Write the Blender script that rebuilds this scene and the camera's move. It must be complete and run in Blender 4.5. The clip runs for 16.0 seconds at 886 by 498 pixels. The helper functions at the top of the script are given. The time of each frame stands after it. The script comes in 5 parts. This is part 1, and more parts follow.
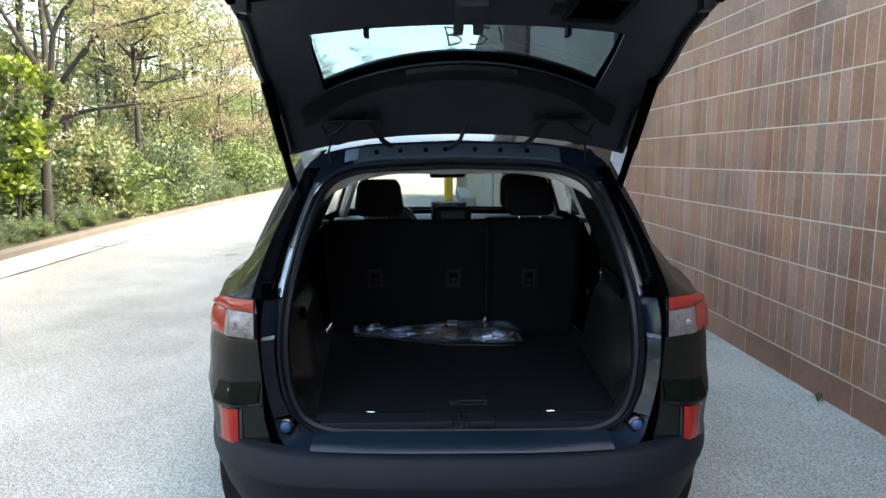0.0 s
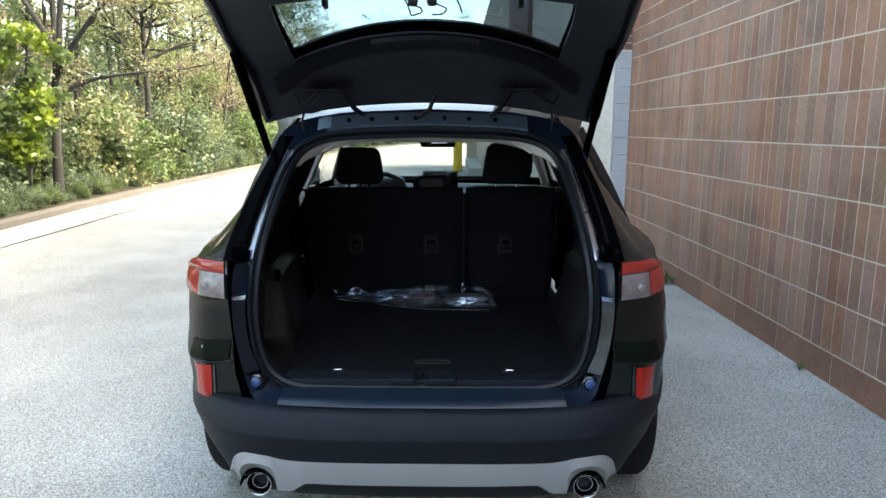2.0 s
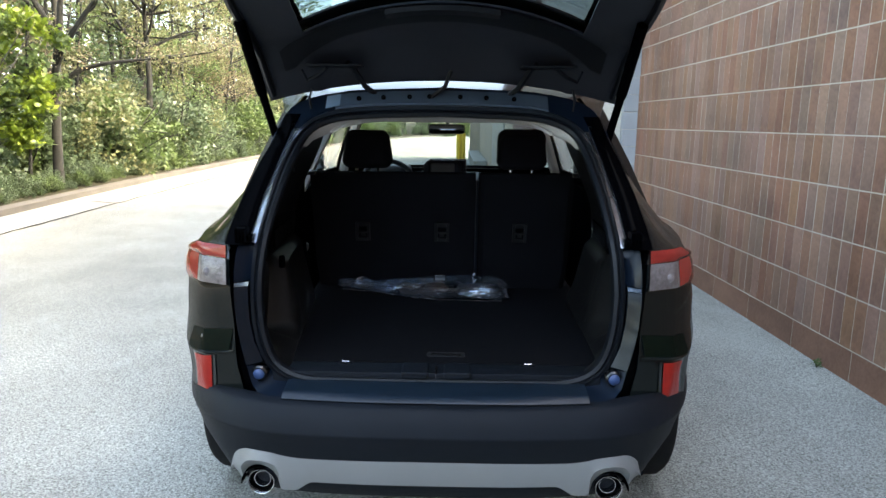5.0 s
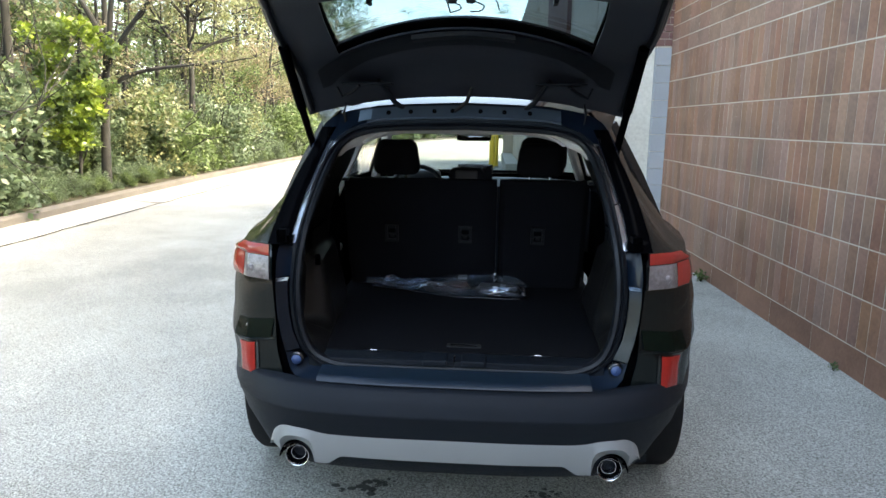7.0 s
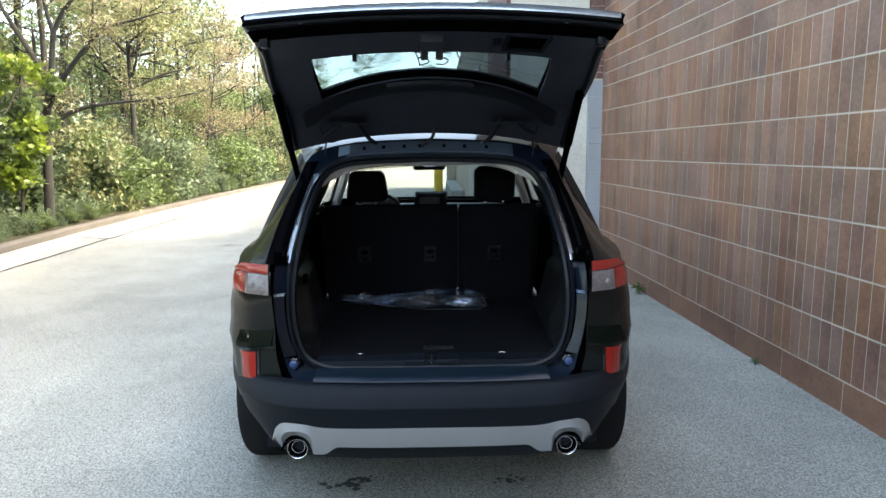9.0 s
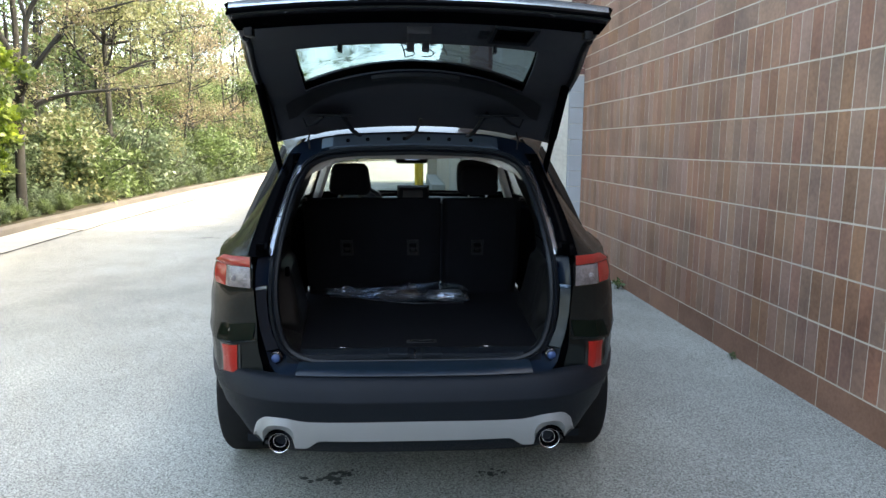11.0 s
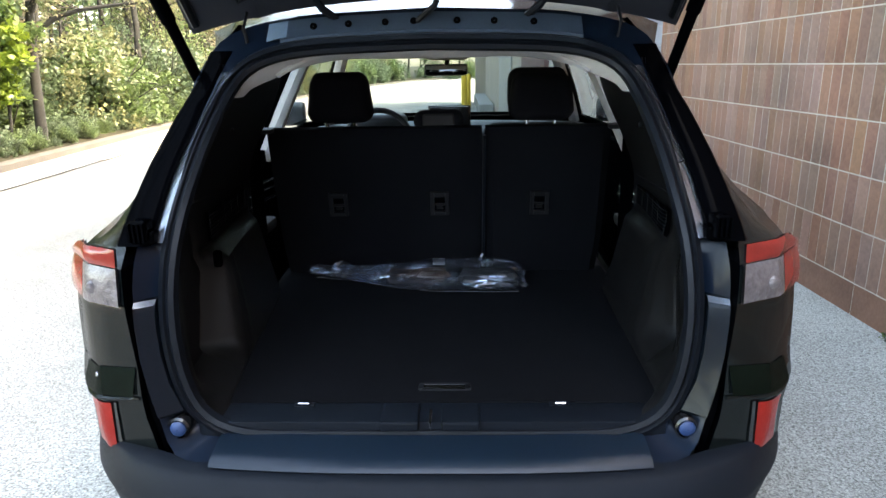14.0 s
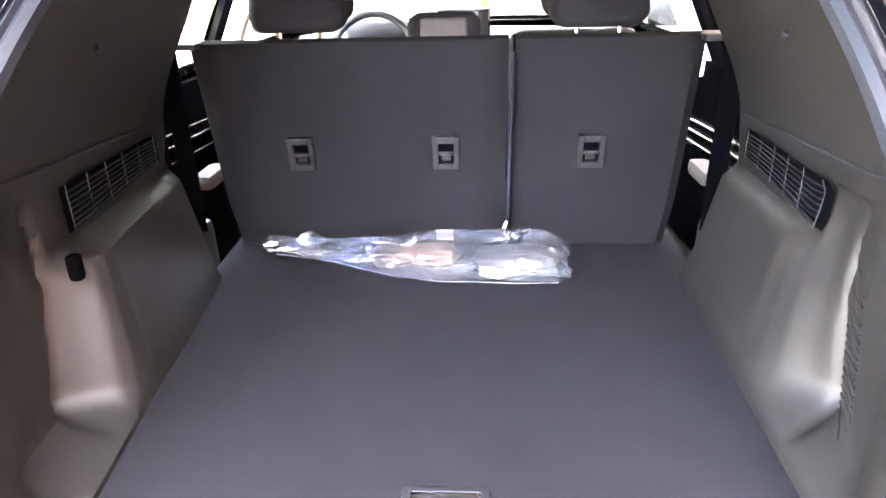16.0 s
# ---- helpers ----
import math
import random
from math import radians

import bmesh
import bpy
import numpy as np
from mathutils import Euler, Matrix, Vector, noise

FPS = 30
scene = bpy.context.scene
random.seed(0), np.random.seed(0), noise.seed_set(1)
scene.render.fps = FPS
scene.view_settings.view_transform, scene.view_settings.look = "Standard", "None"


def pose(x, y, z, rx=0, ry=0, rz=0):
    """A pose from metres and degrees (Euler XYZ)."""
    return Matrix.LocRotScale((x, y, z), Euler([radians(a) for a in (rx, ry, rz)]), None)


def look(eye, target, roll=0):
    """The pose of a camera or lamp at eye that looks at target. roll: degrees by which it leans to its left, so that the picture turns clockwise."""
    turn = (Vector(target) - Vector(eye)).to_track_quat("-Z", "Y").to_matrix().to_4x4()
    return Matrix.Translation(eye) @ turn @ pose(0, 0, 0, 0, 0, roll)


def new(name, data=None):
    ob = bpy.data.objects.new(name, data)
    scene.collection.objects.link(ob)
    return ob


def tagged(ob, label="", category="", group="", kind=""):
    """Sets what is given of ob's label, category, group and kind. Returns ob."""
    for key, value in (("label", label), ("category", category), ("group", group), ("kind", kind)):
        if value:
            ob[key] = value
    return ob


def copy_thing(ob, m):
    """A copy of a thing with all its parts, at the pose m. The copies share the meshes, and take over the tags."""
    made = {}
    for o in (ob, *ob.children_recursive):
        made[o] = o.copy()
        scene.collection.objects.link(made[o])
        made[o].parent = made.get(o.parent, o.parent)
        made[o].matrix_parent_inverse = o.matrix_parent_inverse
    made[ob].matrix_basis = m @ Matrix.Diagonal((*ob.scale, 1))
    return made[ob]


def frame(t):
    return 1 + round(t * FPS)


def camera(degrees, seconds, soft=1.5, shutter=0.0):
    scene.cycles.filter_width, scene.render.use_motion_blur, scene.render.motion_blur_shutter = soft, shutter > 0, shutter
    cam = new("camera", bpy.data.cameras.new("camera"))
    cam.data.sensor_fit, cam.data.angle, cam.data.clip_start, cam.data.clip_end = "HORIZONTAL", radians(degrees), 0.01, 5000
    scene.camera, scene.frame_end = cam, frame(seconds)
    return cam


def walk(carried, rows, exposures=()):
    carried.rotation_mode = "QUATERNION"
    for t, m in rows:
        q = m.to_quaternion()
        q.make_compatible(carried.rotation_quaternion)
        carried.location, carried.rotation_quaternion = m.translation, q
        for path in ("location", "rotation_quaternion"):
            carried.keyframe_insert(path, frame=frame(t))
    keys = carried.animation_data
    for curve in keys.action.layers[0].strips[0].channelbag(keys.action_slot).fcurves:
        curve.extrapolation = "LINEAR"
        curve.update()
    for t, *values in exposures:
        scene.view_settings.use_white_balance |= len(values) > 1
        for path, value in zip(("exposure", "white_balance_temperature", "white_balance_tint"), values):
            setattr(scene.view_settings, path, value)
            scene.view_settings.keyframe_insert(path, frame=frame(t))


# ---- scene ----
cam = camera(68.4, 16.0, 1.5)
PATH = [
    (0, (-0.058, -1.672, 1.47), (-0.05, 0.308, 1.194), -0.3),
    (0.5, (0.035, -1.663, 1.478), (-0.034, 0.309, 1.154), -0.7),
    (1, (0.052, -1.69, 1.47), (0.024, 0.282, 1.138), -0.0),
    (1.5, (0.088, -1.73, 1.458), (0.02, 0.244, 1.141), 0.0),
    (2, (0.092, -1.747, 1.463), (0.06, 0.219, 1.1), 0.0),
    (2.5, (0.1, -1.757, 1.476), (0.055, 0.208, 1.106), -0.3),
    (3, (0.093, -1.758, 1.478), (0.053, 0.207, 1.105), -0.3),
    (3.5, (0.078, -1.746, 1.472), (0.057, 0.217, 1.094), 0.1),
    (6, (0.041, -1.59, 1.397), (0.001, 0.372, 1.011), 0.9),
    (6.5, (0.043, -1.687, 1.438), (0.023, 0.262, 0.99), 0.7),
    (7, (0.097, -1.834, 1.455), (-0.039, 0.125, 1.077), 0.7),
    (7.5, (0.033, -2.058, 1.449), (-0.003, -0.092, 1.086), -0.8),
    (8, (0.049, -2.146, 1.458), (0.016, -0.166, 1.177), -0.1),
    (8.5, (0.044, -2.183, 1.454), (0.09, -0.205, 1.162), -0.4),
    (9, (0.009, -2.193, 1.474), (0.04, -0.215, 1.179), -0.5),
    (9.5, (0.006, -2.2, 1.476), (0.088, -0.225, 1.173), -0.2),
    (12, (-0.015, -2.128, 1.448), (0.077, -0.157, 1.12), 0.3),
    (12.5, (0.046, -1.963, 1.429), (0.082, 0.0, 1.048), -0.0),
    (13, (0.072, -1.706, 1.427), (0.033, 0.254, 1.032), -0.4),
    (13.5, (0.066, -1.369, 1.414), (0.051, 0.584, 0.984), -0.4),
    (14, (0.068, -1.034, 1.401), (0.008, 0.89, 0.857), -1.0),
    (14.5, (0.072, -0.732, 1.398), (-0.08, 1.171, 0.802), -0.5),
    (15, (0.021, -0.511, 1.394), (-0.062, 1.374, 0.729), -1.2),
    (15.5, (0.062, -0.412, 1.365), (-0.071, 1.437, 0.613), -1.5),
    (16, (0.071, -0.388, 1.354), (-0.042, 1.443, 0.556), -1.5),
]
EXPOSE = [(0.0, 3.93, 7950, 7), (7.0, 3.93, 7950, 7), (8.0, 3.79, 7950, 7), (12.0, 3.79, 7950, 7), (13.0, 3.9, 7950, 7), (13.5, 4.1, 8200, 8), (14.0, 4.4, 8200, 9), (14.5, 4.8, 8400, 13), (15.0, 6.2, 8700, 17), (15.5, 8.15, 10100, 24), (16.0, 8.85, 10500, 25)]
walk(cam, [(t, look(eye, target, roll)) for t, eye, target, roll in PATH], EXPOSE)

# ---- light ----
world = bpy.data.worlds.new("sky")
scene.world = world
world.use_nodes = True
wn = world.node_tree
sky = wn.nodes.new("ShaderNodeTexSky")
sky.sky_type, sky.sun_disc = "NISHITA", False
sky.sun_elevation, sky.sun_rotation = radians(42), radians(95)
sky.air_density, sky.dust_density, sky.ozone_density = 1.0, 3.0, 1.0
wn.links.new(sky.outputs[0], wn.nodes["Background"].inputs[0])
wn.nodes["Background"].inputs[1].default_value = 0.15
sun = bpy.data.lights.new("sun", "SUN")
sun.energy, sun.angle, sun.color = 0.82, radians(6.0), (1.0, 0.95, 0.88)
sun_ob = new("sun", sun)
sun_ob.matrix_world = look((20, -2, 18), (0, 0, 0))

# ---- materials ----
def mat(name, color, rough=0.6, metal=0.0, var=0.25, scale=8.0, fine=120.0, bump=0.0, tint=None, coat=0.0, rand=0.0, spec=0.5, island=0.0, coat_rough=0.03):
    m = bpy.data.materials.new(name)
    m.use_nodes = True
    n, l = m.node_tree.nodes, m.node_tree.links
    b = n["Principled BSDF"]
    b.inputs["Roughness"].default_value, b.inputs["Metallic"].default_value = rough, metal
    b.inputs["Coat Weight"].default_value, b.inputs["Coat Roughness"].default_value = coat, 0.03
    b.inputs["Specular IOR Level"].default_value = spec
    tc = n.new("ShaderNodeTexCoord")
    a = n.new("ShaderNodeTexNoise")
    a.inputs["Scale"].default_value, a.inputs["Detail"].default_value = scale, 6
    f = n.new("ShaderNodeTexNoise")
    f.inputs["Scale"].default_value, f.inputs["Detail"].default_value = fine, 3
    for t in (a, f):
        l.new(tc.outputs["Object"], t.inputs["Vector"])
    mixv = n.new("ShaderNodeMath")
    mixv.operation = "MULTIPLY_ADD"
    l.new(f.outputs["Fac"], mixv.inputs[0])
    mixv.inputs[1].default_value = 0.6
    l.new(a.outputs["Fac"], mixv.inputs[2])
    last = mixv.outputs[0]
    if rand or island:
        if rand:
            oi = n.new("ShaderNodeObjectInfo").outputs["Random"]
        else:
            oi = n.new("ShaderNodeNewGeometry").outputs["Random Per Island"]
        ad = n.new("ShaderNodeMath")
        ad.operation = "MULTIPLY_ADD"
        l.new(oi, ad.inputs[0])
        ad.inputs[1].default_value = rand or island
        l.new(last, ad.inputs[2])
        last = ad.outputs[0]
    mr = n.new("ShaderNodeMapRange")
    l.new(last, mr.inputs["Value"])
    mr.inputs["From Min"].default_value, mr.inputs["From Max"].default_value = 0.45, 1.15 + (rand or island)
    mx = n.new("ShaderNodeMix")
    mx.data_type = "RGBA"
    l.new(mr.outputs[0], mx.inputs["Factor"])
    c2 = tint or tuple(c * (1 + var) for c in color)
    mx.inputs["A"].default_value = (*[c * (1 - var) for c in color], 1)
    mx.inputs["B"].default_value = (*[min(1, c) for c in c2], 1)
    l.new(mx.outputs["Result"], b.inputs["Base Color"])
    if bump:
        bp = n.new("ShaderNodeBump")
        bp.inputs["Strength"].default_value, bp.inputs["Distance"].default_value = bump, 0.004
        l.new(f.outputs["Fac"], bp.inputs["Height"])
        l.new(bp.outputs[0], b.inputs["Normal"])
    b.inputs["Coat Roughness"].default_value = coat_rough
    return m


def glass(name, tint, rough=0.0, gloss=1.0, least=0.0):
    m = bpy.data.materials.new(name)
    m.use_nodes = True
    n, l = m.node_tree.nodes, m.node_tree.links
    n.remove(n["Principled BSDF"])
    tr, gl, mx, lw, pw = (n.new("ShaderNode" + k) for k in ("BsdfTransparent", "BsdfGlossy", "MixShader", "LayerWeight", "Math"))
    tr.inputs[0].default_value = (*tint, 1)
    gl.inputs["Roughness"].default_value = rough
    gl.inputs["Color"].default_value = (gloss, gloss, gloss, 1)
    lw.inputs[0].default_value = 0.5
    pw.operation, pw.inputs[1].default_value = "POWER", 4.0
    l.new(lw.outputs["Facing"], pw.inputs[0])
    mn = n.new("ShaderNodeMath")
    mn.operation = "MAXIMUM"
    mn.inputs[1].default_value = max(least, 0.05)
    l.new(pw.outputs[0], mn.inputs[0])
    l.new(mn.outputs[0], mx.inputs[0])
    l.new(tr.outputs[0], mx.inputs[1])
    l.new(gl.outputs[0], mx.inputs[2])
    l.new(mx.outputs[0], n["Material Output"].inputs[0])
    return m


PAINT = mat("black_paint", (0.005, 0.007, 0.0068), 0.2, 0.0, 0.1, 3, 300, coat=0.45, spec=0.0, coat_rough=0.09)
JAMB = mat("jamb_paint", (0.004, 0.009, 0.018), 0.3, 0.0, 0.1, 3, 300, coat=0.10, spec=0.15)
JAMBPLATE = mat("gloss_jamb_paint", (0.005, 0.008, 0.012), 0.22, 0.0, 0.1, 3, 300, coat=0.12, spec=0.15)
# pale metallic colour stands in for sky mirrored in dark gloss paint
SKYSHEEN = mat("painted_sky_sheen", (0.29, 0.325, 0.37), 0.22, 0.85, 0.15, 3, 300, coat=1.0, spec=1.0)
PLASTIC = mat("textured_black_plastic", (0.0046, 0.0070, 0.0106), 0.55, 0.0, 0.2, 6, 700, bump=0.25, spec=0.16)
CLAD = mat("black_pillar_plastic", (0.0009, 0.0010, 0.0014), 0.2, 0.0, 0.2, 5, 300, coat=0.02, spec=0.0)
# blue of the reflected sky is put into the sill's base colour
SILL = mat("sill_plastic", (0.005, 0.012, 0.021), 0.32, 0.0, 0.15, 5, 500, bump=0.1, spec=0.36)
RECESS = mat("dark_gloss_recess", (0.003, 0.006, 0.004), 0.2, 0.0, 0.3, 9, 60, coat=0.14, spec=0.0, coat_rough=0.08)
GLOSSBLACK = mat("gloss_black_plastic", (0.008, 0.008, 0.009), 0.12, 0.0, 0.1, 5, 200, coat=0.5)
RUBBER = mat("rubber_seal", (0.0038, 0.0052, 0.0078), 0.4, 0.0, 0.2, 9, 300, bump=0.1, spec=0.24)
SKID = mat("silver_grey_plastic", (0.20, 0.205, 0.205), 0.42, 0.2, 0.06, 4, 500, bump=0.05)
CHROME = mat("chrome", (0.55, 0.55, 0.56), 0.22, 1.0, 0.05, 6, 90)
STEEL = mat("dark_steel", (0.09, 0.09, 0.09), 0.45, 0.8, 0.2, 12, 200)
# interior colours lie far below real plastic and cloth, carrying the cabin's shade
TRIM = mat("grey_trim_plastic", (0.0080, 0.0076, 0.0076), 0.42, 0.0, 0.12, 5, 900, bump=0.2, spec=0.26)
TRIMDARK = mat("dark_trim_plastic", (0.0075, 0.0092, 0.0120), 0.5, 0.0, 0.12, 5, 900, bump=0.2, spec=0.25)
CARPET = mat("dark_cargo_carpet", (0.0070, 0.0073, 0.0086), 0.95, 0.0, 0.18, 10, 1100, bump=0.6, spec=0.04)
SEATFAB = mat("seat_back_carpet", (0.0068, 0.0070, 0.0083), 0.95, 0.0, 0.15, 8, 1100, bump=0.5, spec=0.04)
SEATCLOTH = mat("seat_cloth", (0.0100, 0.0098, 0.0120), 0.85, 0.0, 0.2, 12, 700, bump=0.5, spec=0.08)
SEATPALE = mat("seat_insert_cloth", (0.048, 0.045, 0.043), 0.85, 0.0, 0.2, 12, 700, bump=0.5, spec=0.2)
GATETRIM = mat("gate_trim_plastic", (0.0250, 0.0285, 0.0380), 0.45, 0.0, 0.12, 5, 900, bump=0.2, spec=0.35)
HEADLINER = mat("pale_headliner_cloth", (0.55, 0.53, 0.50), 0.9, 0.0, 0.05, 6, 800, bump=0.2, spec=0.1)
REDLENS = mat("red_lamp_lens", (0.24, 0.018, 0.014), 0.2, 0.0, 0.15, 30, 200, coat=0.35, spec=0.3)
REDREF = mat("red_reflector", (0.27, 0.012, 0.008), 0.3, 0.0, 0.12, 40, 260, bump=0.3, coat=0.15, spec=0.2)
CLEARLENS = mat("clear_lamp_lens", (0.16, 0.14, 0.14), 0.3, 0.3, 0.5, 34, 120, bump=0.7, coat=0.4, spec=0.3)
BLUECAP = mat("blue_black_rubber", (0.020, 0.048, 0.13), 0.4, 0.0, 0.2, 20, 200)
TYRE = mat("tyre_rubber", (0.009, 0.009, 0.0095), 0.85, 0.0, 0.3, 15, 200, bump=0.3, spec=0.15)
ALLOY = mat("alloy", (0.35, 0.35, 0.36), 0.3, 0.9, 0.1, 10, 90)
GREYPLASTIC = mat("grey_handle_plastic", (0.0058, 0.0060, 0.0070), 0.5, 0.0, 0.1, 8, 300, spec=0.3)
SCREEN = mat("dark_screen", (0.02, 0.02, 0.025), 0.08, 0.0, 0.1, 10, 90, coat=0.5)
HEADER = mat("blue_grey_header_paint", (0.060, 0.085, 0.115), 0.35, 0.2, 0.15, 6, 200, coat=0.4)
PALEBLUE = mat("pale_blue_label", (0.16, 0.23, 0.30), 0.6, 0.0, 0.1, 30, 200)
STICKER = mat("paper_label", (0.65, 0.65, 0.66), 0.6, 0.0, 0.1, 30, 200)
MIRRORGLASS = mat("mirror_silver", (0.9, 0.9, 0.9), 0.02, 1.0, 0.01, 3, 20)
WINDOW = glass("clear_car_glass", (0.82, 0.86, 0.84))
WINDSCREEN = glass("tinted_windscreen_glass", (0.40, 0.48, 0.48))
GATEGLASS = glass("rear_window_glass", (0.155, 0.21, 0.235))


def filmmat():
    m = bpy.data.materials.new("clear_plastic_film")
    m.use_nodes = True
    n, l = m.node_tree.nodes, m.node_tree.links
    n.remove(n["Principled BSDF"])
    tr, gl, df, m1, m2 = (n.new("ShaderNode" + k) for k in ("BsdfTransparent", "BsdfGlossy", "BsdfDiffuse", "MixShader", "MixShader"))
    no, mr, v1, v2, ad, bp = (n.new("ShaderNode" + k) for k in ("TexNoise", "MapRange", "TexVoronoi", "TexVoronoi", "Math", "Bump"))
    tr.inputs[0].default_value = (0.95, 0.95, 0.96, 1)
    gl.inputs["Color"].default_value, gl.inputs["Roughness"].default_value = (0.72, 0.84, 1.0, 1), 0.10
    df.inputs["Color"].default_value = (0.20, 0.215, 0.24, 1)
    tc = n.new("ShaderNodeTexCoord")
    mp = n.new("ShaderNodeMapping")
    mp.inputs["Scale"].default_value, mp.inputs["Rotation"].default_value = (0.35, 1.1, 1.3), (0, 0, radians(8))
    l.new(tc.outputs["Object"], mp.inputs["Vector"])
    for t, k in ((no, 8.0), (v1, 15.0), (v2, 46.0)):
        t.inputs["Scale"].default_value = k
        l.new(mp.outputs[0], t.inputs["Vector"])
    ad.operation, ad.inputs[1].default_value = "MULTIPLY_ADD", 2.2
    l.new(v1.outputs["Distance"], ad.inputs[0])
    l.new(v2.outputs["Distance"], ad.inputs[2])
    bp.inputs["Strength"].default_value, bp.inputs["Distance"].default_value = 0.5, 0.010
    l.new(ad.outputs[0], bp.inputs["Height"])
    l.new(bp.outputs[0], gl.inputs["Normal"])
    l.new(no.outputs["Fac"], mr.inputs["Value"])
    for k, v in (("From Min", 0.40), ("From Max", 0.60), ("To Min", 0.12), ("To Max", 0.80)):
        mr.inputs[k].default_value = v
    m1.inputs[0].default_value = 0.18
    l.new(gl.outputs[0], m1.inputs[1])
    l.new(df.outputs[0], m1.inputs[2])
    l.new(mr.outputs[0], m2.inputs[0])
    l.new(tr.outputs[0], m2.inputs[1])
    l.new(m1.outputs[0], m2.inputs[2])
    l.new(m2.outputs[0], n["Material Output"].inputs[0])
    return m


FILM = filmmat()
MARKER = mat("dark_marker", (0.02, 0.02, 0.02), 0.7, 0.0, 0.1, 30, 200)
def asphalt():
    m = mat("worn_asphalt", (0.262, 0.261, 0.230), 0.92, 0.0, 0.3, 0.35, 70, bump=0.0, tint=(0.345, 0.343, 0.302), spec=0.2)
    n, l = m.node_tree.nodes, m.node_tree.links
    b = n["Principled BSDF"]
    src = b.inputs["Base Color"].links[0].from_socket
    tc = n.new("ShaderNodeTexCoord")
    vo, no, big = n.new("ShaderNodeTexVoronoi"), n.new("ShaderNodeTexNoise"), n.new("ShaderNodeTexNoise")
    vo.inputs["Scale"].default_value, no.inputs["Scale"].default_value, no.inputs["Detail"].default_value = 190.0, 95.0, 4
    big.inputs["Scale"].default_value, big.inputs["Detail"].default_value = 1.7, 5
    for t in (vo, no, big):
        l.new(tc.outputs["Object"], t.inputs["Vector"])
    sep = n.new("ShaderNodeSeparateColor")
    l.new(vo.outputs["Color"], sep.inputs[0])
    add = n.new("ShaderNodeMath")
    add.operation = "MULTIPLY_ADD"
    l.new(no.outputs["Fac"], add.inputs[0])
    add.inputs[1].default_value = 1.6
    l.new(sep.outputs[0], add.inputs[2])
    mr = n.new("ShaderNodeMapRange")
    l.new(add.outputs[0], mr.inputs["Value"])
    for k, v in (("From Min", 0.6), ("From Max", 2.0), ("To Min", 0.33), ("To Max", 1.60)):
        mr.inputs[k].default_value = v
    mb = n.new("ShaderNodeMapRange")
    l.new(big.outputs["Fac"], mb.inputs["Value"])
    for k, v in (("From Min", 0.3), ("From Max", 0.7), ("To Min", 0.88), ("To Max", 1.10)):
        mb.inputs[k].default_value = v
    mul = n.new("ShaderNodeMath")
    mul.operation = "MULTIPLY"
    l.new(mr.outputs[0], mul.inputs[0])
    l.new(mb.outputs[0], mul.inputs[1])
    vm = n.new("ShaderNodeVectorMath")
    vm.operation = "SCALE"
    l.new(src, vm.inputs[0])
    l.new(mul.outputs[0], vm.inputs["Scale"])
    l.new(vm.outputs[0], b.inputs["Base Color"])
    bp = n.new("ShaderNodeBump")
    bp.inputs["Strength"].default_value, bp.inputs["Distance"].default_value = 0.8, 0.006
    l.new(add.outputs[0], bp.inputs["Height"])
    l.new(bp.outputs[0], b.inputs["Normal"])
    return m


ASPHALT = asphalt()
CONCRETE = mat("kerb_concrete", (0.235, 0.232, 0.21), 0.9, 0.0, 0.2, 1.2, 60, bump=0.5, tint=(0.31, 0.305, 0.275), spec=0.2)
KERBTOP = mat("stained_kerb_concrete", (0.080, 0.074, 0.064), 0.9, 0.0, 0.3, 1.5, 60, bump=0.5, spec=0.2)
SOIL = mat("leaf_litter_soil", (0.022, 0.022, 0.013), 0.95, 0.0, 0.5, 1.5, 25, bump=1.0, tint=(0.048, 0.045, 0.026), spec=0.1)
TILE = mat("brown_glazed_tile", (0.180, 0.088, 0.055), 0.6, 0.0, 0.35, 2.5, 40, bump=0.25, tint=(0.360, 0.188, 0.120), rand=0.26)
TILEFAR = mat("brown_tile_field", (0.180, 0.088, 0.055), 0.6, 0.0, 0.35, 2.5, 40, bump=0.25, tint=(0.360, 0.188, 0.120), island=0.26)
